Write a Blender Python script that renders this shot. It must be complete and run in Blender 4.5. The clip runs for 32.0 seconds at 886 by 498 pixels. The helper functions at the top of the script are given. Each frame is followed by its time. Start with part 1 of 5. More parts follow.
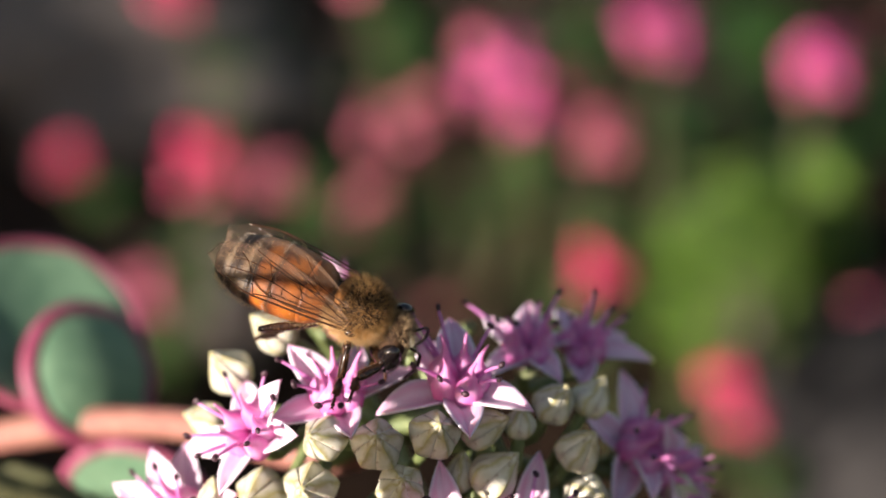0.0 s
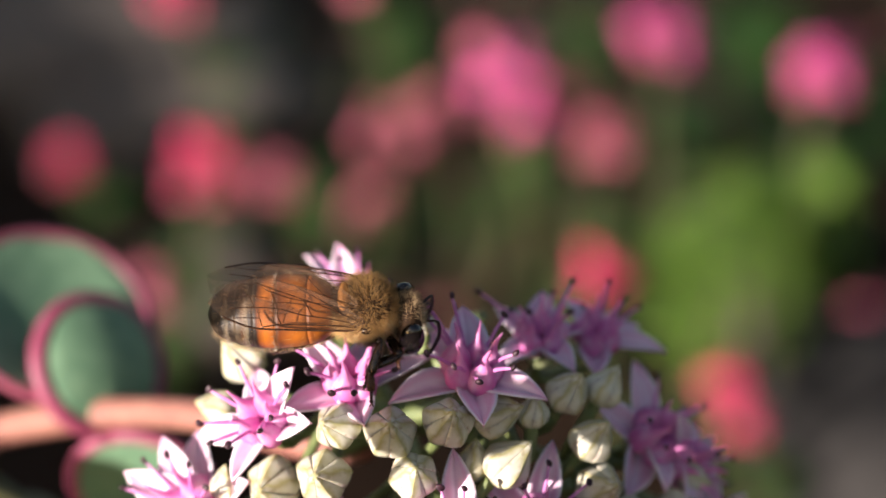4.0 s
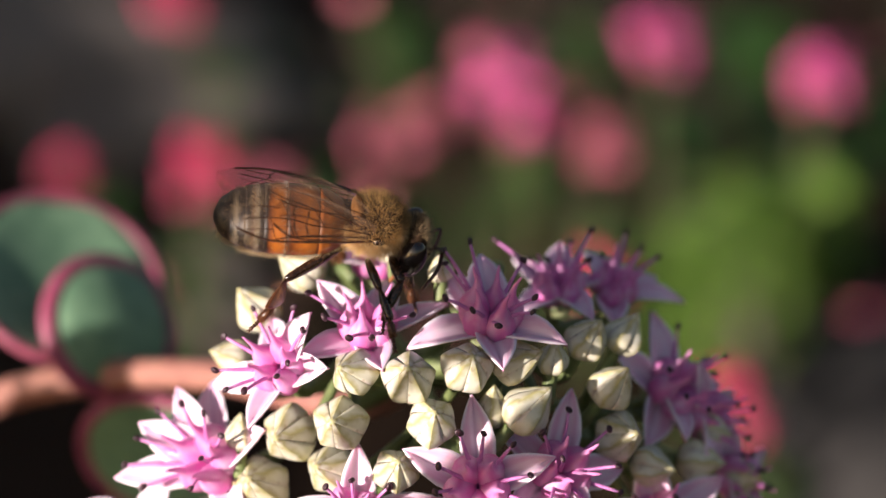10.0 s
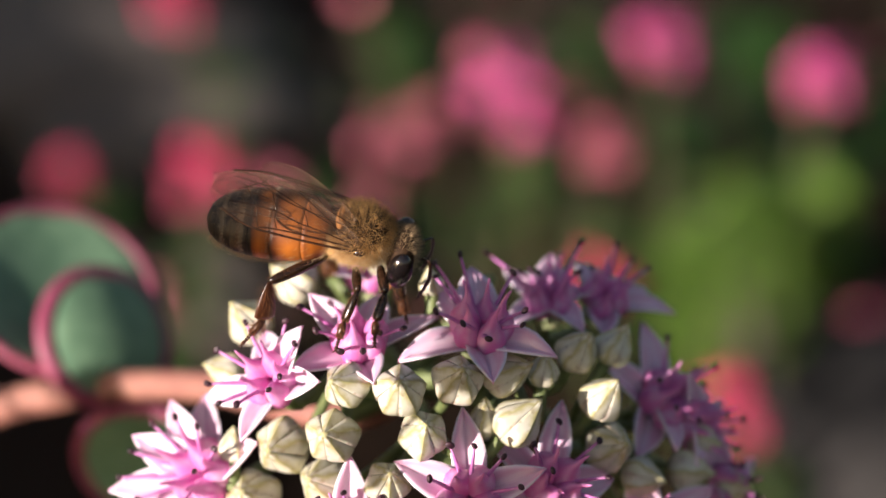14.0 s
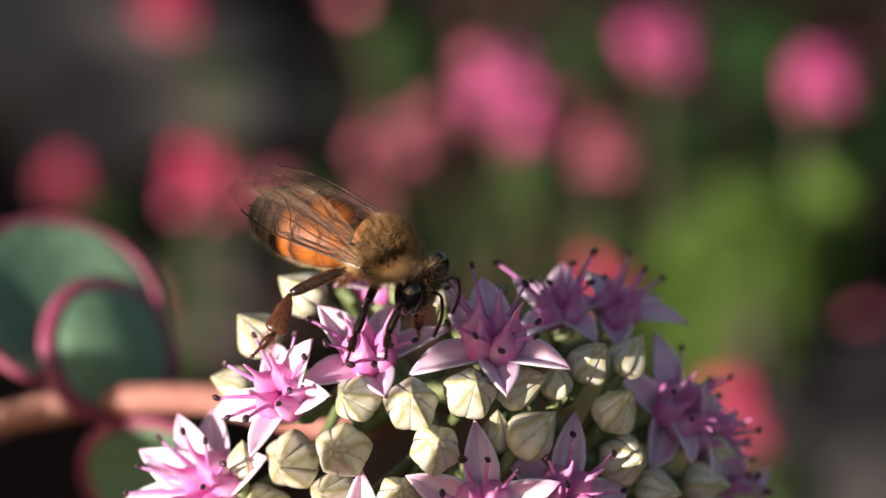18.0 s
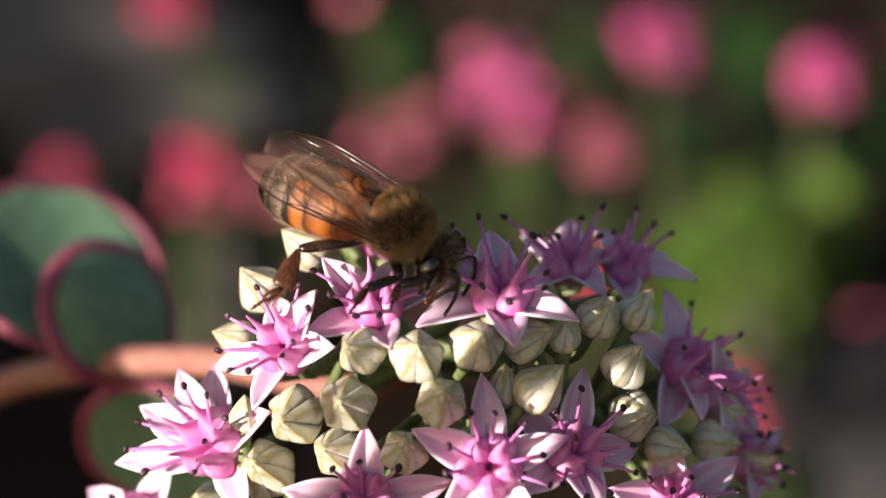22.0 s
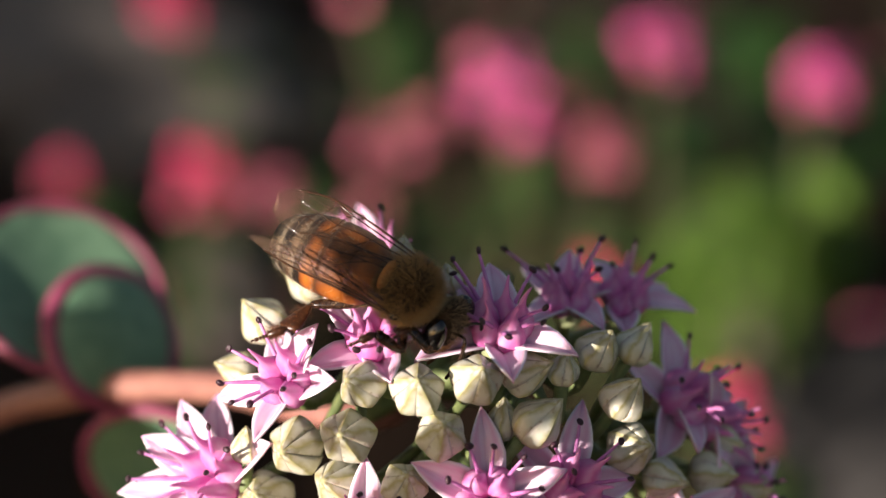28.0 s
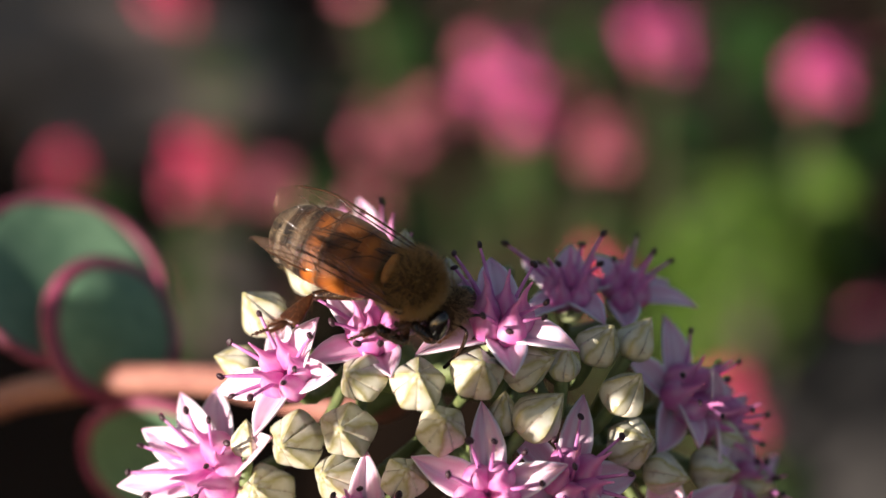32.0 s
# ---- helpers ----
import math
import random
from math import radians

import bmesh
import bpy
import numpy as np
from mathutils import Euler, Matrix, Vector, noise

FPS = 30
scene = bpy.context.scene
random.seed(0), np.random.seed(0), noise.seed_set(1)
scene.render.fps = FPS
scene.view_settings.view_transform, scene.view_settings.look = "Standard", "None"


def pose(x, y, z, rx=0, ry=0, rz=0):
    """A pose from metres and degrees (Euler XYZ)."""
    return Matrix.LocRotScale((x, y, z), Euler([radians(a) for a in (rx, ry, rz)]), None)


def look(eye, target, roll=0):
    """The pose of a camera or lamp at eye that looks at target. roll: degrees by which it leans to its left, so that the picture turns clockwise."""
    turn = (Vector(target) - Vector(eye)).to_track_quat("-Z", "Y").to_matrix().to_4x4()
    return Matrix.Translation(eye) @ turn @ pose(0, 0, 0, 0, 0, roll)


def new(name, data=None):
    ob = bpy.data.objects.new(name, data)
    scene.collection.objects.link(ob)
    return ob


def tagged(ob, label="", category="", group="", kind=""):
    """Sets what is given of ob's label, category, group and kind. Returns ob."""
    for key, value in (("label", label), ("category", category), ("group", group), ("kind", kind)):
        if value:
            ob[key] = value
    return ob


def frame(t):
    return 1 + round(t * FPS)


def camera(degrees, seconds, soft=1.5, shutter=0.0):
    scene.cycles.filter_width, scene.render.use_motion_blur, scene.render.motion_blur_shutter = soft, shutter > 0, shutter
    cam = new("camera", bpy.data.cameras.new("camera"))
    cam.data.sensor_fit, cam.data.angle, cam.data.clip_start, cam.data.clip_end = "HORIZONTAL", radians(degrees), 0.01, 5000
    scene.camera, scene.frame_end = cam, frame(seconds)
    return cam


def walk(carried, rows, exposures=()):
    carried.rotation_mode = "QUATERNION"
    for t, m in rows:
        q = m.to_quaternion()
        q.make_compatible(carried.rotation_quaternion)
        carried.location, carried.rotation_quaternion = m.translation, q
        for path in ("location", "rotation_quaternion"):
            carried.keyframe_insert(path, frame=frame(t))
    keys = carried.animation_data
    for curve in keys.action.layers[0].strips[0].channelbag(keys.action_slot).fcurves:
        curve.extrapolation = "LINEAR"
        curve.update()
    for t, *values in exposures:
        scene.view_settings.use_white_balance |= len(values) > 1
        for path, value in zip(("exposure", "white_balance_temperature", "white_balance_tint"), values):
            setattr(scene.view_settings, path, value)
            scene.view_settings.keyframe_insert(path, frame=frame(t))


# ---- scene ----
cam = camera(20, 32.0)
cam.data.dof.use_dof = True
cam.data.dof.focus_distance = 0.1450
cam.data.dof.aperture_fstop = 20.0
PATH = [
    (0, look((0.003329, -0.137449, 0.073043), (0.002339, -0.002786, 0.006976), 0.005)),
    (0.5, look((0.003351, -0.137762, 0.073682), (0.002319, -0.003128, 0.007557), 0.063)),
    (1, look((0.003397, -0.137675, 0.073924), (0.002282, -0.003007, 0.007869), 0.113)),
    (1.5, look((0.003165, -0.137661, 0.074081), (0.002131, -0.002977, 0.008058), 0.126)),
    (2, look((0.003055, -0.137567, 0.073860), (0.002048, -0.002844, 0.007915), 0.081)),
    (2.5, look((0.002965, -0.137457, 0.073390), (0.001988, -0.002651, 0.007615), 0.081)),
    (3, look((0.002876, -0.137524, 0.073045), (0.001897, -0.002686, 0.007334), 0.090)),
    (3.5, look((0.002551, -0.137508, 0.072510), (0.001657, -0.002652, 0.006836), 0.225)),
    (5.5, look((0.001945, -0.138384, 0.068851), (0.001297, -0.003237, 0.003775), 0.360)),
    (6, look((0.001975, -0.138342, 0.067814), (0.001354, -0.003041, 0.003059), 0.372)),
    (6.5, look((0.001888, -0.137922, 0.067226), (0.001323, -0.002600, 0.002514), 0.367)),
    (7, look((0.001774, -0.137772, 0.066705), (0.001254, -0.002361, 0.002178), 0.386)),
    (7.5, look((0.001550, -0.137572, 0.066434), (0.001120, -0.002128, 0.001977), 0.368)),
    (8, look((0.001397, -0.137740, 0.066536), (0.000978, -0.002279, 0.002114), 0.401)),
    (8.5, look((0.001339, -0.137697, 0.066313), (0.000906, -0.002162, 0.002047), 0.382)),
    (9, look((0.001241, -0.137835, 0.066248), (0.000814, -0.002255, 0.002078), 0.354)),
    (9.5, look((0.001073, -0.138092, 0.066394), (0.000674, -0.002506, 0.002237), 0.278)),
    (10, look((0.000832, -0.138408, 0.066582), (0.000461, -0.002765, 0.002545), 0.272)),
    (10.5, look((0.000901, -0.138376, 0.066958), (0.000505, -0.002765, 0.002852), 0.229)),
    (11, look((0.001052, -0.137979, 0.066999), (0.000663, -0.002410, 0.002804), 0.194)),
    (11.5, look((0.001247, -0.138006, 0.066841), (0.000776, -0.002428, 0.002664), 0.124)),
    (12, look((0.001355, -0.138192, 0.066684), (0.000885, -0.002578, 0.002584), 0.029)),
    (12.5, look((0.001431, -0.138821, 0.066818), (0.000872, -0.003186, 0.002766), -0.032)),
    (13, look((0.001399, -0.139146, 0.067097), (0.000842, -0.003523, 0.003018), -0.016)),
    (13.5, look((0.001499, -0.139150, 0.067632), (0.000886, -0.003594, 0.003414), -0.013)),
    (14, look((0.001693, -0.138968, 0.067878), (0.001022, -0.003382, 0.003722), -0.034)),
    (14.5, look((0.001803, -0.138854, 0.068009), (0.001102, -0.003282, 0.003826), -0.111)),
    (16.5, look((0.001593, -0.137592, 0.068569), (0.001001, -0.002063, 0.004292), -0.179)),
    (17, look((0.001269, -0.137229, 0.068450), (0.000765, -0.001688, 0.004198), -0.200)),
    (17.5, look((0.001012, -0.137145, 0.068003), (0.000549, -0.001536, 0.003893), -0.298)),
    (18, look((0.000677, -0.136823, 0.067444), (0.000362, -0.001187, 0.003390), -0.262)),
    (18.5, look((0.000598, -0.136742, 0.066930), (0.000212, -0.001049, 0.003000), -0.274)),
    (19, look((0.000406, -0.136558, 0.066565), (0.000056, -0.000870, 0.002622), -0.191)),
    (19.5, look((0.000322, -0.136318, 0.065813), (0.000022, -0.000542, 0.002056), -0.278)),
    (20, look((0.000193, -0.136405, 0.065319), (-0.000007, -0.000596, 0.001632), -0.226)),
    (20.5, look((0.000230, -0.136243, 0.064658), (0.000060, -0.000384, 0.001080), -0.237)),
    (21, look((0.000249, -0.135901, 0.063986), (0.000121, -0.000039, 0.000413), -0.235)),
    (21.5, look((0.000201, -0.136026, 0.063259), (0.000060, -0.000058, -0.000087), -0.119)),
    (22, look((0.000095, -0.135979, 0.063017), (-0.000013, 0.000008, -0.000289), -0.112)),
    (22.5, look((-0.000042, -0.135997, 0.063216), (-0.000052, -0.000063, -0.000203), -0.043)),
    (23, look((-0.000001, -0.135942, 0.063389), (-0.000001, 0.000004, -0.000004), -0.000)),
    (23.5, look((0.000112, -0.135544, 0.063355), (0.000096, 0.000443, 0.000050), -0.027)),
    (24, look((0.000358, -0.135260, 0.063506), (0.000211, 0.000729, 0.000204), -0.164)),
    (24.5, look((0.000221, -0.134698, 0.063410), (0.000257, 0.001270, 0.000064), -0.070)),
    (25, look((0.000199, -0.135351, 0.064008), (0.000060, 0.000619, 0.000667), -0.110)),
    (25.5, look((-0.000026, -0.135776, 0.064691), (-0.000127, 0.000123, 0.001199), -0.051)),
    (27.5, look((0.000239, -0.136018, 0.065508), (0.000022, -0.000192, 0.001859), -0.012)),
    (28, look((0.000119, -0.136077, 0.065798), (-0.000029, -0.000311, 0.002021), 0.083)),
    (28.5, look((0.000100, -0.136075, 0.066407), (-0.000056, -0.000401, 0.002435), 0.161)),
    (29, look((0.000189, -0.136058, 0.066752), (-0.000048, -0.000405, 0.002735), 0.148)),
    (29.5, look((0.000115, -0.136157, 0.066804), (-0.000087, -0.000503, 0.002789), 0.134)),
    (30, look((0.000114, -0.136587, 0.066930), (-0.000142, -0.001013, 0.002745), 0.136)),
    (30.5, look((0.000105, -0.136693, 0.066692), (-0.000144, -0.001097, 0.002556), 0.163)),
    (31, look((0.000099, -0.136290, 0.066461), (-0.000071, -0.000731, 0.002244), 0.230)),
    (31.5, look((0.000059, -0.136006, 0.066124), (-0.000060, -0.000440, 0.001923), 0.276)),
    (32, look((-0.000002, -0.135813, 0.065831), (-0.000092, -0.000258, 0.001607), 0.317)),
]
walk(cam, PATH, [(0, 0.66, 7200, 19), (3.5, 0.66, 7200, 19), (6, 0.50, 7200, 20), (12, 0.39, 7200, 20), (32, 0.38, 7300, 17)])

# ---- world and sun ----
SUN_FROM = Vector((-0.75, -0.627, 0.204)).normalized()
world = bpy.data.worlds.new("sky")
scene.world = world
world.use_nodes = True
wt = world.node_tree
sky = wt.nodes.new("ShaderNodeTexSky")
sky.sky_type = "NISHITA"
sky.sun_disc = False
sky.sun_elevation = math.asin(SUN_FROM.z)
sky.sun_rotation = math.atan2(SUN_FROM.x, SUN_FROM.y)
wt.links.new(sky.outputs[0], wt.nodes["Background"].inputs[0])
wt.nodes["Background"].inputs[1].default_value = 0.09
sun = new("sun", bpy.data.lights.new("sun", "SUN"))
sun.data.energy = 7.2
sun.data.angle = radians(0.6)
sun.data.color = (1.0, 0.97, 0.95)
sun.matrix_basis = look(SUN_FROM * 2, (0, 0, 0))

MM = 0.001
GROUND = -0.2
# The flower head leans out over the bed: x across, y up its face, z out of it.
LEAN = pose(0, 0, 0, 65)


def face(u, v, w):
    return LEAN @ Vector((u * MM, v * MM, w * MM))


# ---- materials ----
def nodes_of(name):
    m = bpy.data.materials.new(name)
    m.use_nodes = True
    t = m.node_tree
    return m, t, t.nodes["Principled BSDF"], t.nodes["Material Output"]


def ramp(t, source, stops):
    r = t.nodes.new("ShaderNodeValToRGB")
    e = r.color_ramp.elements
    e[0].position, e[0].color = stops[0][0], (*stops[0][1], 1)
    e[1].position, e[1].color = stops[-1][0], (*stops[-1][1], 1)
    for p, c in stops[1:-1]:
        n = e.new(p)
        n.color = (*c, 1)
    t.links.new(source, r.inputs[0])
    return r.outputs[0]


def noise_of(t, scale, detail=4, stretch=(1, 1, 1)):
    co = t.nodes.new("ShaderNodeTexCoord")
    mp = t.nodes.new("ShaderNodeMapping")
    mp.inputs["Scale"].default_value = stretch
    n = t.nodes.new("ShaderNodeTexNoise")
    n.inputs["Scale"].default_value, n.inputs["Detail"].default_value = scale, detail
    t.links.new(co.outputs["Object"], mp.inputs[0])
    t.links.new(mp.outputs[0], n.inputs["Vector"])
    return n.outputs["Fac"]


def mixed(t, fac, a, b, mode="MIX"):
    n = t.nodes.new("ShaderNodeMix")
    n.data_type, n.blend_type = "RGBA", mode
    for i, v in ((0, fac), (6, a), (7, b)):
        if isinstance(v, (int, float)):
            n.inputs[i].default_value = v
        elif isinstance(v, tuple):
            n.inputs[i].default_value = (*v, 1)
        else:
            t.links.new(v, n.inputs[i])
    return n.outputs[2]


def axis_value(t, axis, lo, hi):
    co = t.nodes.new("ShaderNodeTexCoord")
    s = t.nodes.new("ShaderNodeSeparateXYZ")
    t.links.new(co.outputs["Object"], s.inputs[0])
    m = t.nodes.new("ShaderNodeMapRange")
    m.inputs[1].default_value, m.inputs[2].default_value = lo, hi
    t.links.new(s.outputs[axis], m.inputs[0])
    return m.outputs[0]


def bumped(t, bsdf, height, strength, distance):
    b = t.nodes.new("ShaderNodeBump")
    b.inputs["Strength"].default_value, b.inputs["Distance"].default_value = strength, distance
    t.links.new(height, b.inputs["Height"])
    t.links.new(b.outputs[0], bsdf.inputs["Normal"])


def lets_light_through(t, bsdf, out, colour, amount):
    tr = t.nodes.new("ShaderNodeBsdfTranslucent")
    mx = t.nodes.new("ShaderNodeMixShader")
    mx.inputs[0].default_value = amount
    if isinstance(colour, tuple):
        tr.inputs[0].default_value = (*colour, 1)
    else:
        t.links.new(colour, tr.inputs[0])
    t.links.new(bsdf.outputs[0], mx.inputs[1])
    t.links.new(tr.outputs[0], mx.inputs[2])
    t.links.new(mx.outputs[0], out.inputs[0])


def surface(name, dark, light, size, rough=0.5, bump=0.3, depth=0.1, through_light=0.0, spec=0.5, stretch=(1, 1, 1), vary=0.0):
    """Two tones mottled at the grain size (mm) and at six times that; bump depth in mm."""
    m, t, b, o = nodes_of(name)
    fine, broad = noise_of(t, 1000 / size, 4, stretch), noise_of(t, 1000 / (6 * size), 3)
    col = ramp(t, fine, [(0.3, dark), (0.7, light)])
    col = mixed(t, 0.35, col, ramp(t, broad, [(0.35, dark), (0.65, light)]))
    if vary:
        info = t.nodes.new("ShaderNodeObjectInfo")
        h = t.nodes.new("ShaderNodeHueSaturation")
        mr = t.nodes.new("ShaderNodeMapRange")
        mr.inputs[3].default_value, mr.inputs[4].default_value = 1 - vary, 1 + vary
        t.links.new(info.outputs["Random"], mr.inputs[0])
        t.links.new(mr.outputs[0], h.inputs["Value"])
        t.links.new(col, h.inputs["Color"])
        col = h.outputs[0]
    t.links.new(col, b.inputs["Base Color"])
    b.inputs["Roughness"].default_value = rough
    b.inputs["Specular IOR Level"].default_value = spec
    bumped(t, b, fine, bump, depth * MM)
    if through_light:
        lets_light_through(t, b, o, col, through_light)
    return m


def petal_material(name, base, middle, tip, edge, through_light=0.22, keel=None, rim=None, relief=0.5):
    m, t, b, o = nodes_of(name)
    along = ramp(t, axis_value(t, 0, 0, 0.005), [(0.0, base), (0.45, middle), (1.0, tip)])
    streak = noise_of(t, 1400, 4, (0.12, 1, 1))
    col = mixed(t, ramp(t, streak, [(0.42, (0, 0, 0)), (0.68, (0.50, 0.50, 0.50))]), along, edge)
    blot = noise_of(t, 420, 3)
    col = mixed(t, ramp(t, blot, [(0.45, (0, 0, 0)), (0.75, (0.45, 0.45, 0.45))]), col, base)
    if keel:
        line = ramp(t, axis_value(t, 1, -0.0009, 0.0009), [(0.36, (0, 0, 0)), (0.5, (0.75, 0.75, 0.75)), (0.64, (0, 0, 0))])
        col = mixed(t, line, col, keel)
    if rim:
        at = t.nodes.new("ShaderNodeAttribute")
        at.attribute_name = "across"
        wave = mixed(t, 0.16, at.outputs["Fac"], noise_of(t, 900, 3, (0.3, 1, 1)))
        col = mixed(t, ramp(t, wave, [(0.05, (0.28, 0.28, 0.28)), (0.14, (0, 0, 0)), (0.45, (0, 0, 0)), (0.66, (0.40, 0.40, 0.40)), (0.80, (0.1, 0.1, 0.1))]), col, edge)
        col = mixed(t, ramp(t, wave, [(0.78, (0, 0, 0)), (0.90, (0.85, 0.85, 0.85))]), col, rim)
    t.links.new(col, b.inputs["Base Color"])
    b.inputs["Roughness"].default_value = 0.42
    b.inputs["Specular IOR Level"].default_value = 0.35
    bumped(t, b, streak, relief, 0.06 * MM)
    lets_light_through(t, b, o, col, through_light)
    return m


def bud_material():
    """Ivory with olive keels, mauve seams and small blemishes."""
    m, t, b, o = nodes_of("cream_bud")
    base = ramp(t, noise_of(t, 700, 4), [(0.3, (0.56, 0.53, 0.36)), (0.5, (0.68, 0.66, 0.53)), (0.7, (0.77, 0.75, 0.69))])
    across = axis_value(t, 1, -0.0007, 0.0007)
    near_keel = mixed(t, 0.25, across, noise_of(t, 1500, 3))
    col = mixed(t, ramp(t, near_keel, [(0.40, (0, 0, 0)), (0.5, (0.85, 0.85, 0.85)), (0.60, (0, 0, 0))]), base, (0.40, 0.36, 0.12))
    seam = ramp(t, mixed(t, 0.2, across, noise_of(t, 1100, 3)), [(0.14, (0.45, 0.45, 0.45)), (0.26, (0, 0, 0)), (0.74, (0, 0, 0)), (0.86, (0.45, 0.45, 0.45))])
    col = mixed(t, seam, col, (0.56, 0.38, 0.42))
    spots = ramp(t, noise_of(t, 2600, 5), [(0.58, (0, 0, 0)), (0.70, (0.7, 0.7, 0.7))])
    col = mixed(t, spots, col, (0.34, 0.27, 0.14))
    t.links.new(col, b.inputs["Base Color"])
    b.inputs["Roughness"].default_value = 0.34
    b.inputs["Specular IOR Level"].default_value = 0.5
    bumped(t, b, noise_of(t, 3000, 4, (0.4, 1, 1)), 0.6, 0.04 * MM)
    lets_light_through(t, b, o, col, 0.10)
    return m


M_PETAL = petal_material("pink_petal", (0.95, 0.89, 0.95), (0.93, 0.74, 0.85), (0.88, 0.50, 0.69), (0.76, 0.27, 0.50), 0.18, rim=(0.95, 0.89, 0.95))
M_BUD = bud_material()
M_CARPEL = petal_material("deep_pink_carpel", (0.78, 0.17, 0.50), (0.83, 0.27, 0.60), (0.87, 0.45, 0.73), (0.94, 0.76, 0.90), 0.3, relief=0.9)
M_FILAMENT = surface("pink_filament", (0.60, 0.15, 0.46), (0.76, 0.33, 0.64), 0.4, 0.45, 0.2, 0.03, 0.2)
M_ANTHER = surface("dark_anther", (0.018, 0.006, 0.010), (0.060, 0.018, 0.030), 0.15, 0.5, 0.6, 0.04)
M_STALK = surface("green_stalk", (0.10, 0.15, 0.05), (0.22, 0.26, 0.10), 0.5, 0.5, 0.3, 0.05, 0.1)
M_CALYX = surface("pale_green_calyx", (0.22, 0.28, 0.12), (0.42, 0.44, 0.24), 0.5, 0.5, 0.3, 0.05, 0.1)
M_STEM = surface("salmon_stem", (0.24, 0.092, 0.075), (0.36, 0.17, 0.125), 1.2, 0.45, 0.3, 0.1)
M_DULL_RIM = surface("dull_red_leaf_rim", (0.17, 0.025, 0.05), (0.30, 0.07, 0.11), 0.8, 0.5, 0.3, 0.05)
M_LEAF = surface("glaucous_leaf", (0.088, 0.20, 0.115), (0.20, 0.35, 0.21), 1.6, 0.55, 0.3, 0.1, 0.1)
M_RIM = surface("crimson_leaf_rim", (0.20, 0.025, 0.06), (0.34, 0.08, 0.14), 0.8, 0.5, 0.3, 0.05)
M_SOIL = surface("dark_soil", (0.017, 0.009, 0.005), (0.034, 0.020, 0.012), 5, 0.95, 0.9, 3.0, spec=0.08)
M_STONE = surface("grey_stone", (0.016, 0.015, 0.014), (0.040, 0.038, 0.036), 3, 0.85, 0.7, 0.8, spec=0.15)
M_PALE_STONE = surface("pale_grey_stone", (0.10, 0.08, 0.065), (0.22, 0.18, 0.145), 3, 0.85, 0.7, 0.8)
M_FAR_PINK = surface("rose_buds", (0.60, 0.06, 0.24), (0.90, 0.16, 0.45), 1.0, 0.5, 0.3, 0.1, 0.15, vary=0.55)
M_FAR_RED = surface("crimson_buds", (0.55, 0.022, 0.09), (0.86, 0.065, 0.20), 1.0, 0.5, 0.3, 0.1, 0.15, vary=0.55)
M_FAR_DIM = surface("dusty_pink_buds", (0.44, 0.080, 0.135), (0.68, 0.19, 0.26), 1.0, 0.5, 0.3, 0.1, 0.15, vary=0.55)
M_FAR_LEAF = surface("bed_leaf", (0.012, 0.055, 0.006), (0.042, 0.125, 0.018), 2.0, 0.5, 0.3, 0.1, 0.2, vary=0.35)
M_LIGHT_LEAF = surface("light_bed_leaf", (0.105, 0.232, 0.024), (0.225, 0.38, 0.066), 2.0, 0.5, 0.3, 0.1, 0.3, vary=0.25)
M_FAR_STEM = surface("bed_stem", (0.05, 0.06, 0.02), (0.11, 0.10, 0.04), 1.0, 0.6, 0.3, 0.1)

M_FUZZ = surface("tawny_fur", (0.36, 0.19, 0.062), (0.70, 0.42, 0.155), 0.6, 0.6, 0.0, 0.01, 0.25)
M_FUZZ_PALE = surface("pale_fur", (0.46, 0.30, 0.15), (0.70, 0.52, 0.30), 0.6, 0.6, 0.0, 0.01, 0.25)
M_FUZZ_DARK = surface("dark_fur", (0.03, 0.018, 0.009), (0.13, 0.078, 0.035), 0.6, 0.6, 0.0, 0.01)
M_FUZZ_GREY = surface("grey_down", (0.22, 0.19, 0.15), (0.44, 0.39, 0.32), 0.6, 0.6, 0.0, 0.01, 0.2)
M_CHITIN = surface("brown_chitin", (0.010, 0.005, 0.003), (0.036, 0.016, 0.008), 0.25, 0.22, 0.3, 0.02)
M_THORAX = surface("downy_brown_plate", (0.020, 0.011, 0.006), (0.070, 0.036, 0.016), 0.2, 0.8, 0.5, 0.03, spec=0.15)
M_AMBER = surface("amber_chitin", (0.16, 0.055, 0.018), (0.32, 0.13, 0.045), 0.3, 0.45, 0.3, 0.02, 0.1)
M_SCUTELLUM = surface("downy_orange_plate", (0.22, 0.085, 0.022), (0.46, 0.21, 0.065), 0.12, 0.7, 0.8, 0.04, 0.1, spec=0.2)
M_RUSSET = surface("russet_chitin", (0.022, 0.008, 0.004), (0.105, 0.034, 0.013), 0.22, 0.30, 0.5, 0.03, 0.15)
M_VEIN = surface("wing_vein", (0.020, 0.009, 0.005), (0.07, 0.03, 0.014), 0.3, 0.16, 0.1, 0.01)


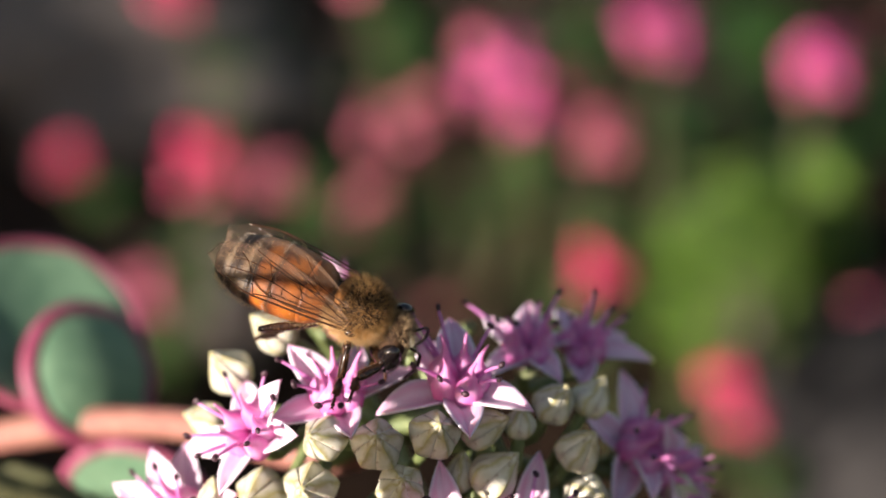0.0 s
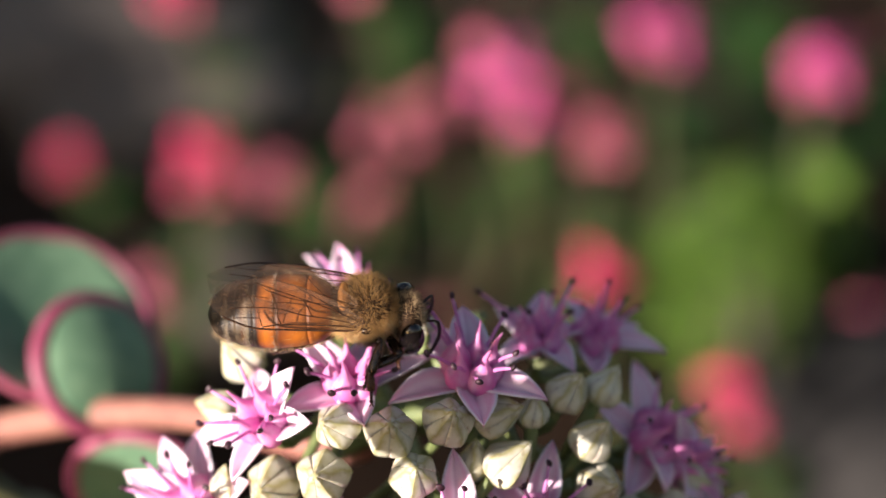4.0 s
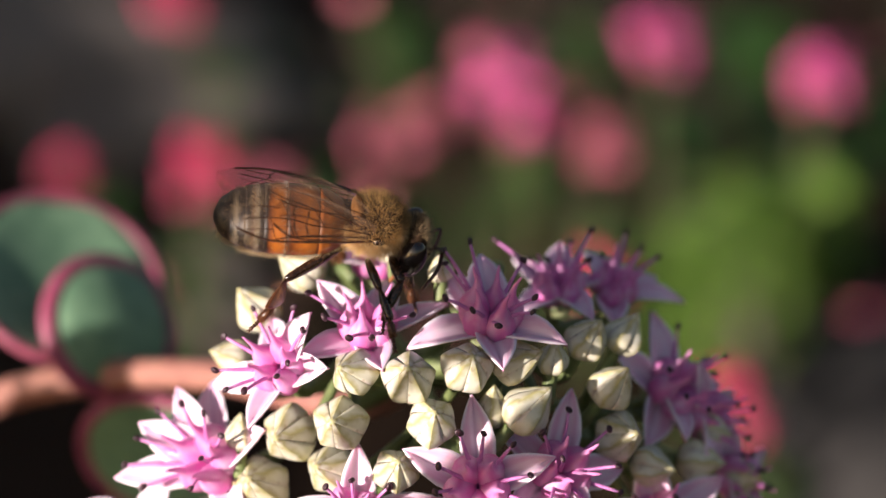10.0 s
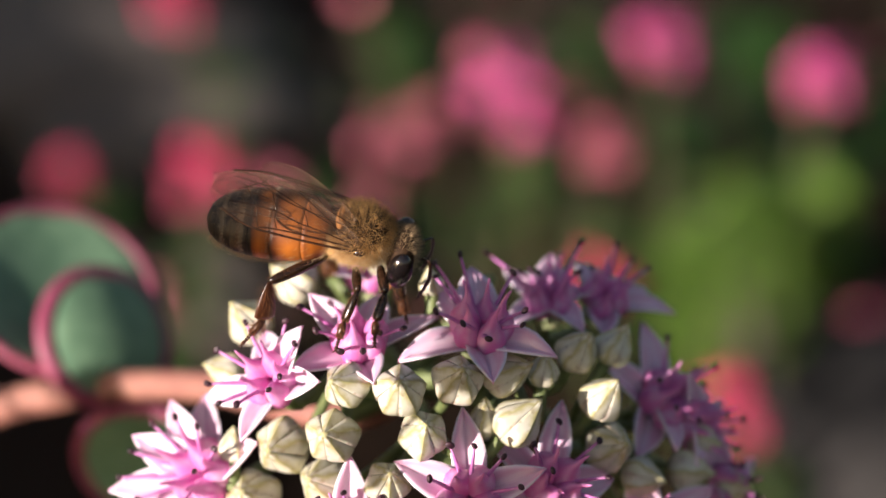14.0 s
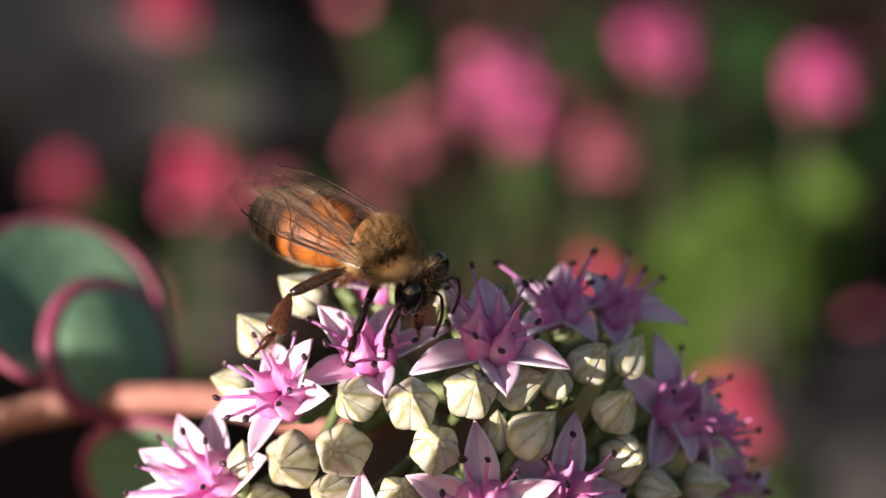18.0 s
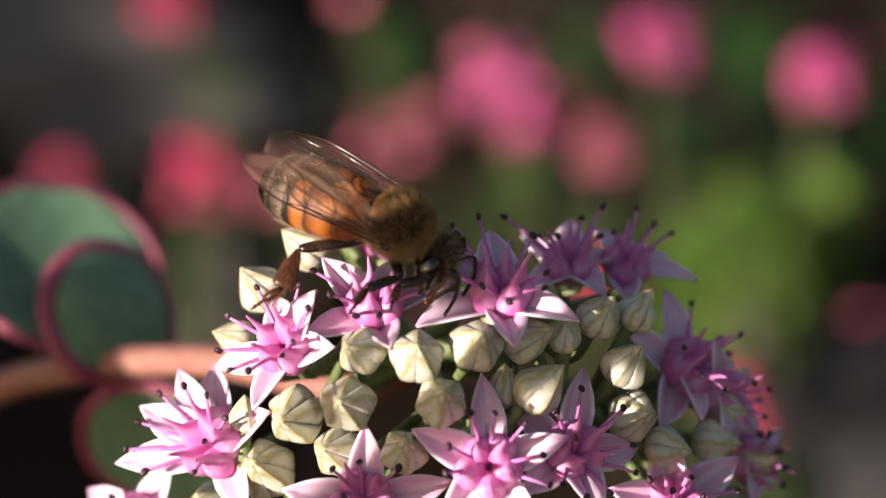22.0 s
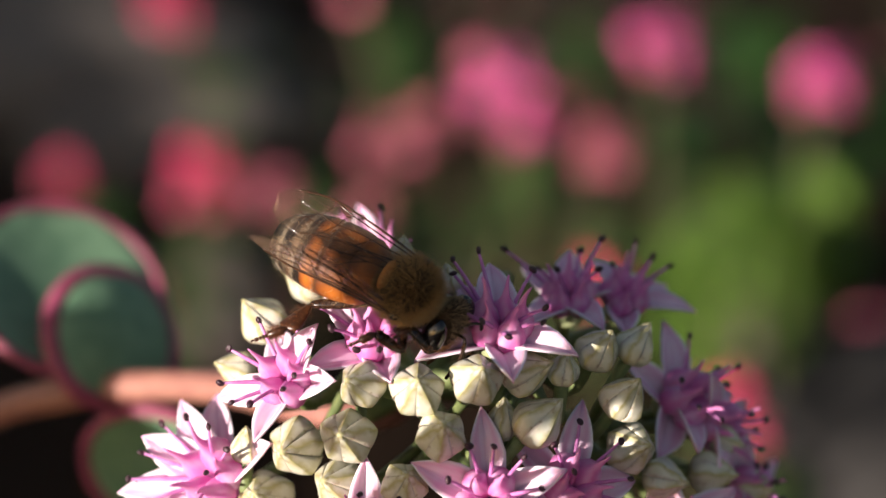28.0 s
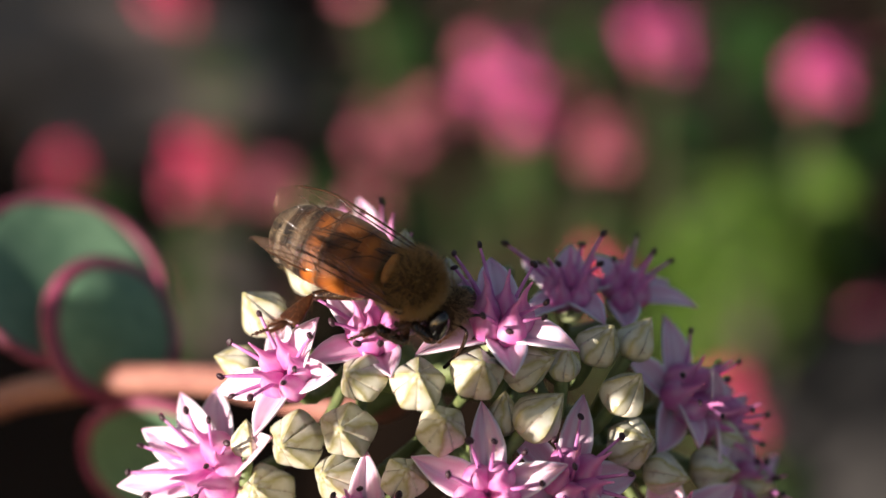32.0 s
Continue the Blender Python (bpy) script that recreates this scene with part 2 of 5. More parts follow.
def abdomen_material():
    m, t, b, o = nodes_of("banded_abdomen")
    black, brown, orange, tan = (0.014, 0.009, 0.006), (0.07, 0.028, 0.011), (0.28, 0.080, 0.012), (0.26, 0.16, 0.07)
    s = axis_value(t, 0, 0, -0.0078)
    wob = mixed(t, 0.045, s, noise_of(t, 1500, 3))
    deep, gold, ash = (0.14, 0.034, 0.007), (0.40, 0.115, 0.014), (0.17, 0.13, 0.08)
    col = ramp(t, wob, [(0.0, brown), (0.05, tan), (0.08, orange), (0.16, gold), (0.21, (0.24, 0.065, 0.012)), (0.24, orange), (0.31, gold), (0.40, (0.24, 0.065, 0.012)), (0.43, deep), (0.455, brown), (0.475, orange), (0.54, gold),
                        (0.585, deep), (0.60, black), (0.655, black), (0.67, ash), (0.70, brown), (0.72, black), (0.80, black), (0.82, ash), (0.85, black), (1.0, black)])
    tail = ramp(t, s, [(0.60, (0, 0, 0)), (0.66, (1, 1, 1))])
    patch = ramp(t, noise_of(t, 1100, 3), [(0.47, (0, 0, 0)), (0.58, (0.45, 0.45, 0.45))])
    col = mixed(t, mixed(t, 1.0, tail, patch, "MULTIPLY"), col, (0.17, 0.12, 0.07))
    under = ramp(t, axis_value(t, 2, -0.0022, -0.0008), [(0.0, (1, 1, 1)), (1.0, (0, 0, 0))])
    col = mixed(t, under, col, (0.42, 0.27, 0.12))
    blot = noise_of(t, 600, 5)
    col = mixed(t, ramp(t, blot, [(0.42, (0, 0, 0)), (0.62, (0.55, 0.55, 0.55))]), col, mixed(t, 0.65, col, black))
    t.links.new(col, b.inputs["Base Color"])
    b.inputs["Roughness"].default_value = 0.48
    b.inputs["Specular IOR Level"].default_value = 0.35
    bumped(t, b, noise_of(t, 5000, 3), 0.6, 0.02 * MM)
    return m


def eye_material():
    m, t, b, o = nodes_of("compound_eye")
    b.inputs["Base Color"].default_value = (0.008, 0.006, 0.006, 1)
    b.inputs["Roughness"].default_value = 0.08
    b.inputs["Specular IOR Level"].default_value = 0.8
    co = t.nodes.new("ShaderNodeTexCoord")
    v = t.nodes.new("ShaderNodeTexVoronoi")
    v.inputs["Scale"].default_value = 28000
    t.links.new(co.outputs["Object"], v.inputs["Vector"])
    bumped(t, b, v.outputs["Distance"], 0.25, 0.01 * MM)
    return m


def wing_material():
    m, t, b, o = nodes_of("wing_membrane")
    b.inputs["Base Color"].default_value = (0.34, 0.22, 0.15, 1)
    b.inputs["Roughness"].default_value = 0.14
    b.inputs["Specular IOR Level"].default_value = 0.9
    n = noise_of(t, 900, 4, (0.3, 1, 1))
    bumped(t, b, n, 0.5, 0.08 * MM)
    tr = t.nodes.new("ShaderNodeBsdfTransparent")
    tr.inputs[0].default_value = (0.975, 0.96, 0.945, 1)
    mx = t.nodes.new("ShaderNodeMixShader")
    fr = t.nodes.new("ShaderNodeFresnel")
    fr.inputs[0].default_value = 1.5
    mr = t.nodes.new("ShaderNodeMapRange")
    mr.inputs[3].default_value, mr.inputs[4].default_value = 0.04, 0.21
    t.links.new(fr.outputs[0], mr.inputs[0])
    t.links.new(mr.outputs[0], mx.inputs[0])
    t.links.new(tr.outputs[0], mx.inputs[1])
    t.links.new(b.outputs[0], mx.inputs[2])
    t.links.new(mx.outputs[0], o.inputs[0])
    return m


M_ABDOMEN, M_EYE, M_WING = abdomen_material(), eye_material(), wing_material()

# ---- building blocks ----
PLACED = {}


def mesh_of(name, verts, faces, material, smooth=True):
    me = bpy.data.meshes.new(name)
    me.from_pydata([tuple(v) for v in verts], [], faces)
    me.validate()
    me.materials.append(material)
    me.polygons.foreach_set("use_smooth", [smooth] * len(me.polygons))
    bm = bmesh.new()
    bm.from_mesh(me)
    bmesh.ops.recalc_face_normals(bm, faces=bm.faces)
    bm.to_mesh(me)
    bm.free()
    return me


def thing(name, m, label, category, group=""):
    ob = new(name)
    ob.empty_display_size = 0.001
    ob.matrix_basis = m
    PLACED[ob] = m.copy()
    return tagged(ob, label, category, group)


def part(name, mesh, parent, m, label="", kind=""):
    """A mesh under a thing or a part, at the world pose m."""
    ob = new(name, mesh)
    ob.parent = parent
    ob.matrix_basis = PLACED[parent].inverted() @ m
    PLACED[ob] = m.copy()
    return tagged(ob, label, kind=kind)


def shell(name, fn, nu, nv, thick, material, rim=0.35):
    """A closed thin sheet over fn(u, v), u and v from 0 to 1, thinner at its rim."""
    p = [[Vector(fn(i / nu, j / nv)) for j in range(nv + 1)] for i in range(nu + 1)]
    top, low = [], []
    for i in range(nu + 1):
        for j in range(nv + 1):
            du = p[min(i + 1, nu)][j] - p[max(i - 1, 0)][j]
            dv = p[i][min(j + 1, nv)] - p[i][max(j - 1, 0)]
            n = du.cross(dv)
            n = n.normalized() if n.length > 1e-14 else Vector((0, 0, 1))
            e = rim if j in (0, nv) or i in (0, nu) else 1.0
            top.append(p[i][j] + n * thick * 0.5 * e)
            low.append(p[i][j] - n * thick * 0.5 * e)
    k, w, faces = len(top), nv + 1, []
    for i in range(nu):
        for j in range(nv):
            a, b, c, d = i * w + j, i * w + j + 1, (i + 1) * w + j + 1, (i + 1) * w + j
            faces += [(a, d, c, b), (a + k, b + k, c + k, d + k)]
    ring = [j for j in range(nv)] + [i * w + nv for i in range(nu)] + [nu * w + j for j in range(nv, 0, -1)] + [i * w for i in range(nu, 0, -1)]
    for a, b in zip(ring, ring[1:] + ring[:1]):
        faces.append((a, b, b + k, a + k))
    return mesh_of(name, top + low, faces, material) if material else (top + low, faces)


def tube_data(points, radii, seg=7):
    pts = [Vector(p) for p in points]
    verts, faces, side = [], [], None
    for i, p in enumerate(pts):
        d = (pts[min(i + 1, len(pts) - 1)] - pts[max(i - 1, 0)]).normalized()
        if side is None:
            side = d.orthogonal().normalized()
        side = (side - d * side.dot(d)).normalized()
        up = d.cross(side)
        for s in range(seg):
            a = 2 * math.pi * s / seg
            verts.append(p + (side * math.cos(a) + up * math.sin(a)) * radii[i])
    for i in range(len(pts) - 1):
        for s in range(seg):
            a, b = i * seg + s, i * seg + (s + 1) % seg
            faces.append((a, b, b + seg, a + seg))
    faces += [tuple(range(seg))[::-1], tuple((len(pts) - 1) * seg + s for s in range(seg))]
    return verts, faces


def tube(name, points, radii, material, seg=7):
    return mesh_of(name, *tube_data(points, radii, seg), material)


def curve(points, steps=6):
    """A smooth line through the points."""
    p = [Vector(q) for q in points]
    out = []
    for i in range(len(p) - 1):
        a, b, c, d = p[max(i - 1, 0)], p[i], p[i + 1], p[min(i + 2, len(p) - 1)]
        for k in range(steps):
            t = k / steps
            out.append(0.5 * (2 * b + (c - a) * t + (2 * a - 5 * b + 4 * c - d) * t * t + (3 * b - a - 3 * c + d) * t ** 3))
    return out + [p[-1]]


def ball(name, radii, material, seg=24, rings=16, warp=None):
    verts, faces = [], []
    for i in range(1, rings):
        th = math.pi * i / rings
        for s in range(seg):
            ph = 2 * math.pi * s / seg
            v = Vector((math.cos(th), math.sin(th) * math.cos(ph), math.sin(th) * math.sin(ph)))
            v = Vector((v.x * radii[0], v.y * radii[1], v.z * radii[2]))
            verts.append(warp(v) if warp else v)
    for i in range(rings - 2):
        for s in range(seg):
            a, b = i * seg + s, i * seg + (s + 1) % seg
            faces.append((a, b, b + seg, a + seg))
    ends = [Vector((radii[0], 0, 0)), Vector((-radii[0], 0, 0))]
    n = len(verts)
    verts += [warp(e) if warp else e for e in ends]
    for s in range(seg):
        faces.append((n, (s + 1) % seg, s))
        faces.append((n + 1, n - seg + s, n - seg + (s + 1) % seg))
    return mesh_of(name, verts, faces, material)


def frame_to(z, x):
    """A turn whose z runs along z and whose x lies nearest to x."""
    z = Vector(z).normalized()
    x = Vector(x)
    x = (x - z * x.dot(z)).normalized()
    y = z.cross(x)
    return Matrix((x, y, z)).transposed().to_4x4()


def bone(a, b, pole):
    """A pose at a whose x runs to b and whose z lies nearest to pole."""
    x = (b - a).normalized()
    z = pole - x * pole.dot(x)
    z.normalize()
    y = z.cross(x)
    return Matrix.Translation(a) @ Matrix((x, y, z)).transposed().to_4x4()


# ---- the ground ----
def ground_sheet():
    n, verts, faces = 90, [], []
    xs = [math.copysign(abs(k) ** 3 * 40 + abs(k) * 0.6, k) for k in np.linspace(-1, 1, n)]
    for x in xs:
        for y in xs:
            h = 0.006 * noise.noise(Vector((x * 22, y * 22, 0))) + 0.003 * noise.noise(Vector((x * 70, y * 70, 3)))
            near = max(0.0, 1 - math.hypot(x, y) / 3)
            verts.append((x, y + 0.4, GROUND + h * near - 0.004))
    for i in range(n - 1):
        for j in range(n - 1):
            a = i * n + j
            faces.append((a, a + n, a + n + 1, a + 1))
    ob = new("ground", mesh_of("ground", verts, faces, M_SOIL))
    tagged(ob, "dark brown crumbly soil of a flower bed", "ground", kind="structure")


ground_sheet()


def stone(x, y, rx, ry, h, turn, seed, material):
    def warp(v):
        k = 1 + 0.22 * noise.noise(Vector((v.x / rx, v.y / ry, v.z / h)) * 1.6 + Vector((seed, 0, 0)))
        return Vector((v.x * k, v.y * k, max(v.z * k, -0.3 * h)))
    ob = new("stone", ball("stone", (rx, ry, h), material, 28, 18, warp))
    ob.matrix_basis = pose(x, y, GROUND + 0.1 * h, 0, 0, turn)
    tagged(ob, "flat weathered grey stone lying on the soil", "stone", "stones in the bed")


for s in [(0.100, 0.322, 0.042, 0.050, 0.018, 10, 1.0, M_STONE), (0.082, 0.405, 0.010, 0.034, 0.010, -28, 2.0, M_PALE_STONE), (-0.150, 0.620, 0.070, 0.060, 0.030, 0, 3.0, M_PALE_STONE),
          (-0.105, 0.545, 0.055, 0.030, 0.018, 20, 4.0, M_PALE_STONE), (-0.052, 0.395, 0.012, 0.034, 0.010, 5, 5.0, M_PALE_STONE), (-0.075, 0.50, 0.045, 0.02, 0.012, 25, 6.0, M_PALE_STONE)]:
    stone(*s)

# ---- the flower head ----
def petal_mesh(name, length, width, bend, material):
    def fn(u, v):
        w = width * float(np.interp(u, [0, 0.12, 0.3, 0.48, 0.68, 0.84, 0.94, 1], [0.45, 0.70, 0.93, 1.0, 0.82, 0.50, 0.22, 0.03]))
        c = 2 * v - 1
        x = length * u
        keel = 0.36 * w * (abs(c) ** 1.5) * (1 - 0.5 * u) - 0.07 * width * math.exp(-(c * 5) ** 2)
        return (x, c * w * 0.5, keel + bend * length * (0.35 * math.sin(u * 2.2) - 0.45 * u * u))
    me = shell(name, fn, 10, 8, 0.00022, material)
    across = me.attributes.new("across", "FLOAT", "POINT")
    across.data.foreach_set("value", [abs(2 * j / 8 - 1) for j in range(9)] * 22)
    return me


PETALS = [petal_mesh("petal", 5.0 * MM, w * MM, b, M_PETAL) for w in (2.0, 2.25) for b in (0.06, 0.18, 0.32)]


def carpel_mesh():
    """A plump flask with a drawn-out beak; x is its length, z leans away from its neighbours."""
    line = curve([(0, 0, 0), (0.45 * MM, 0, 0.10 * MM), (1.0 * MM, 0, 0.16 * MM), (1.6 * MM, 0, 0.10 * MM), (2.2 * MM, 0, 0.02 * MM), (2.9 * MM, 0, 0.0), (3.7 * MM, 0, 0.22 * MM)], 3)
    rad = np.interp(np.linspace(0, 1, len(line)), [0, 0.08, 0.2, 0.34, 0.46, 0.56, 0.68, 0.84, 1], [0.50, 0.76, 0.90, 0.90, 0.74, 0.48, 0.26, 0.14, 0.05]) * MM
    return tube("carpel", line, rad, M_CARPEL, 12)


def stamen_mesh(reach):
    line = curve([(0, 0, 0), (0.35 * reach * MM, 0, 0.10 * MM), (0.75 * reach * MM, 0, 0.1 * MM), (reach * MM, 0, -0.06 * MM)], 4)
    rad = np.interp(np.linspace(0, 1, len(line)), [0, 0.3, 0.9, 1], [0.24, 0.15, 0.085, 0.06]) * MM
    return tube("filament", line, rad, M_FILAMENT, 7)


def anther_mesh():
    """Two dark lobes split by a groove."""
    def warp(v):
        k = v.y / (0.26 * MM)
        pinch = 1 - 0.55 * math.exp(-(k * 3.2) ** 2) * (1 if v.z > 0 else 0.25)
        return Vector((v.x * (1 - 0.12 * k * k), v.y, v.z * pinch))
    return ball("anther", (0.33 * MM, 0.24 * MM, 0.22 * MM), M_ANTHER, 16, 10, warp)


CARPEL, STAMENS, ANTHER = carpel_mesh(), {r: stamen_mesh(r) for r in (3.5, 3.9, 4.4, 5.1)}, anther_mesh()
CALYX = ball("calyx", (1.15 * MM, 1.15 * MM, 0.9 * MM), M_CALYX, 14, 8)


def outward(lean):
    """The way that a flower faces, from its lean across and up the head."""
    return LEAN.to_3x3() @ Vector((lean[0], lean[1], math.sqrt(max(1 - lean[0] ** 2 - lean[1] ** 2, 0.02))))


def blossom(plant, place, lean, size, petals, stamens, rng):
    """Petals and stamens: bearing round the blossom and rise from its plane in degrees, length in mm."""
    n = outward(lean)
    m = Matrix.Translation(face(*place)) @ frame_to(n, LEAN.to_3x3() @ Vector((1, 0, 0)))
    flower = part("blossom", CALYX, plant, m @ pose(0, 0, -0.9 * MM) @ Matrix.Scale(size, 4), "open star-shaped pink blossom with dark anthers")
    for bearing, rise, length in petals:
        m1 = m @ pose(0, 0, -0.75 * MM, 0, 0, bearing) @ pose(0, 0, 0, 0, -rise, 0) @ pose(0.25 * MM, 0, 0, rng.uniform(-14, 14), 0, 0)
        part("petal", PETALS[rng.randrange(6)], flower, m1 @ Matrix.Diagonal((length / 5.2, size * rng.uniform(0.95, 1.1), 1, 1)))
    first = petals[0][0] + 36
    for k in range(5):
        part("carpel", CARPEL, flower, m @ pose(0, 0, 0, 0, 0, first + 72 * k + rng.uniform(-7, 7)) @ pose(0.80 * size * MM, 0, -0.1 * MM, 0, -80 - rng.uniform(-6, 6), 0) @ pose(0, 0, 0, 180, 0, 0) @ Matrix.Scale(size * rng.uniform(0.94, 1.10), 4))
    for bearing, rise, length in stamens:
        s = m @ pose(0, 0, 0, 0, 0, bearing) @ pose(0, 0, 0, 0, -rise, 0)
        reach = min(STAMENS, key=lambda r: abs(r - length))
        part("filament", STAMENS[reach], flower, s @ Matrix.Scale(length / reach, 4))
        part("anther", ANTHER, flower, s @ pose(length * MM, 0, 0, rng.uniform(0, 360), rng.uniform(-40, 40), rng.uniform(0, 180)) @ Matrix.Scale(rng.uniform(0.72, 0.94), 4))
    return m @ Vector((0, 0, -1.2 * MM)), n


def bud_petal_mesh(fat, skew):
    """One of the five petals that close a bud: a keel up its middle, valleys where petals meet. x is the bud's axis."""
    def fn(u, v):
        c = 2 * v - 1
        r = fat * float(np.interp(u, [0, 0.08, 0.22, 0.36, 0.48, 0.75, 0.93, 1.0], [0.42, 0.76, 0.98, 1.02, 0.92, 0.48, 0.14, 0.012]))
        z = -0.90 + 2.25 * u
        low = 0.865 - 0.07 * u
        half = radians(37.0)
        k = abs(c)
        y = k * math.sin(half) * low * 1.06
        x = (1 - k) * 1.06 + k * math.cos(half) * low * 1.06 + 0.05 * math.sin(math.pi * k) * (1 - 0.5 * u)
        turn = radians(skew * math.sin(3 * u))
        y = math.copysign(y, c)
        return (z * MM, (y * math.cos(turn) + x * math.sin(turn)) * r * MM, (x * math.cos(turn) - y * math.sin(turn)) * r * MM)
    me = shell("bud_petal", fn, 14, 8, 0.00004, M_BUD, 1.0)
    # The keel is a crisp edge.
    keel = {i * 9 + 4 for i in range(15)}
    for e in me.edges:
        e.use_edge_sharp = e.vertices[0] in keel and e.vertices[1] in keel
    return me


BUD_PETALS = [bud_petal_mesh(f, s) for f, s in ((0.96, 3), (1.0, 3), (1.04, 3))]
BUD_CORE = ball("bud", (0.55 * MM, 0.55 * MM, 0.8 * MM), M_CALYX, 12, 8)


def bud(plant, place, r, lean, rng):
    n = outward(lean)
    x = Vector((rng.uniform(-1, 1), rng.uniform(-1, 1), rng.uniform(-1, 1)))
    m = Matrix.Translation(face(*place)) @ frame_to(n, x) @ Matrix.Scale(r * 0.93, 4)
    core = part("bud", BUD_CORE, plant, m @ pose(0, 0, -0.1 * MM), "closed cream five-sided flower bud")
    for k in range(5):
        # The petal's length runs along the bud's axis.
        turn = m @ pose(0, 0, 0, 0, 0, 72 * k) @ Matrix(((0, 0, 1, 0), (0, 1, 0, 0), (1, 0, 0, 0), (0, 0, 0, 1))) @ Matrix.Diagonal((1, -1, 1, 1))
        part("bud_petal", BUD_PETALS[k % 3], core, turn)
    return m @ Vector((0, 0, -1.0 * MM)), n


def leaf_mesh(name, radius, cup, thick):
    def fn(u, v):
        c = 2 * v - 1
        x = radius * (1 - math.cos(math.pi * u))
        half = radius * math.sqrt(max(1 - (1 - u * 2) ** 2, 0)) if 0 < u < 1 else 0.04 * radius
        x = 2 * radius * u
        y = c * max(half, 0.05 * radius)
        return (x, y, cup * ((x - radius) ** 2 + y * y) / radius)
    return shell(name, fn, 16, 12, thick, M_LEAF)


def rim_mesh(radius, cup, r, material):
    pts = []
    for k in range(41):
        a = math.pi + 2 * math.pi * k / 40
        x, y = radius + radius * math.cos(a), radius * math.sin(a)
        pts.append((x, y, cup * ((x - radius) ** 2 + y * y) / radius))
    return tube("rim", pts, [r] * 41, material, 8)


def stonecrop():
    rng = random.Random(5)
    foot = Vector((-0.16, 0.10, GROUND))
    plant = thing("stonecrop", Matrix.Translation(foot), "stonecrop with pink star blossoms and cream buds on salmon stem", "plant")
    fork = face(-1.5, -7, -9)
    line = curve([fork, face(-4, -9, -11), face(-8.3, -9.1, -14.5), face(-14.7, -7.9, -20), face(-21.9, -8.1, -26), face(-27.7, -9.0, -30), face(-33.3, -10.6, -34),
                  face(-43, -15, -42), face(-70, -40, -60), Vector((-0.13, 0.07, -0.1)), foot - Vector((0, 0, 0.01))], 6)
    stem = part("stem", tube("stem", [p - foot for p in line], [(0.98 + 0.06 * math.sin(i * 0.5) + 0.5 * i / len(line)) * MM for i in range(len(line))], M_STEM, 12),
                plant, Matrix.Translation(foot), "fleshy salmon-pink stem")
    ends = []

    def star(*given):
        ends.append(blossom(plant, *given, rng))

    def cup(*given):
        ends.append(bud(plant, *given, rng))

    # Each blossom: place on the head, lean, size, petals, stamens.
    star((-13.30, -12.03, 1.36), (-0.48, 0.30), 1.08,
         [(114, 23, 5.7), (98, 4, 5.6), (148, 30, 5.8), (186, 26, 6.6), (13, 30, 5.6), (302, 19, 5.6)],
         [(99, 44, 4.4), (131, 28, 4.8), (56, 54, 4.4), (159, 30, 5.0), (13, 51, 4.4), (180, 27, 5.5), (206, 36, 4.6), (336, 65, 4.4), (288, 55, 4.4)])
    star((-8.94, -6.11, 4.76), (-0.32, 0.40), 0.95,
         [(180, 1, 4.9), (251, 30, 4.9), (342, 39, 4.9), (111, -14, 4.9), (40, 47, 4.9)],
         [(112, 23, 4.1), (149, 24, 4.1), (186, 31, 4.1), (213, 35, 3.9), (242, 49, 3.9), (299, 59, 3.9), (328, 60, 3.9), (26, 48, 3.9), (67, 30, 3.9)])
    star((-3.91, -3.97, 4.56), (0.00, 0.76), 0.92,
         [(211, 15, 4.8), (137, 31, 4.9), (282, 25, 4.8), (25, 15, 5.3), (75, 14, 4.8)],
         [(164, 33, 4.4), (206, 42, 3.8), (250, 38, 3.8), (276, 40, 3.8), (339, 42, 3.8), (303, 53, 3.8)])
    star((3.24, -3.27, 5.11), (0.05, 0.76), 1.0,
         [(332, 20, 5.2), (278, 21, 5.2), (202, 6, 5.2), (118, 6, 5.2), (96, 20, 5.5)],
         [(130, 32, 5.2), (135, 29, 4.5), (201, 44, 4.1), (243, 50, 4.1), (110, 39, 5.1), (57, 38, 4.3), (338, 50, 4.1), (321, 43, 4.1), (276, 41, 4.1)])
    star((2.58, -12.67, 6.85), (0.00, 0.15), 1.0,
         [(94, 14, 5.4), (155, 25, 5.2), (20, 26, 5.2), (233, 30, 5.2), (308, 31, 5.2)],
         [(111, 41, 4.1), (84, 46, 4.1), (158, 53, 4.1), (9, 42, 4.1), (193, 52, 4.1), (341, 28, 4.1), (48, 43, 4.1)])
    star((7.24, -12.18, 5.01), (0.34, 0.34), 0.97,
         [(81, 14, 5.5), (139, 3, 5.0), (14, -4, 5.0), (284, 37, 5.0), (221, 25, 5.0)],
         [(143, 50, 4.0), (90, 31, 4.0), (45, 37, 4.2), (188, 73, 4.0), (1, 47, 4.0), (340, 28, 4.0), (239, 42, 4.0), (270, 39, 4.0), (297, 40, 4.0)])
    star((7.62, -1.62, -2.41), (0.00, 0.74), 0.85,
         [(129, 9, 4.4), (87, 17, 4.4), (300, 29, 4.4), (42, -9, 4.4), (226, 25, 4.4)],
         [(179, 57, 3.5), (214, 74, 3.5), (354, 60, 3.5), (55, 36, 4.5), (156, 34, 5.2), (74, 29, 3.5)])
    star((11.04, -1.51, -5.18), (0.26, 0.65), 0.85,
         [(1, 14, 4.9), (59, -10, 4.4), (106, -4, 4.4), (266, 29, 4.4), (38, -1, 4.4)],
         [(181, 63, 3.5), (34, 33, 3.8), (83, 38, 3.9), (56, 33, 3.5)])
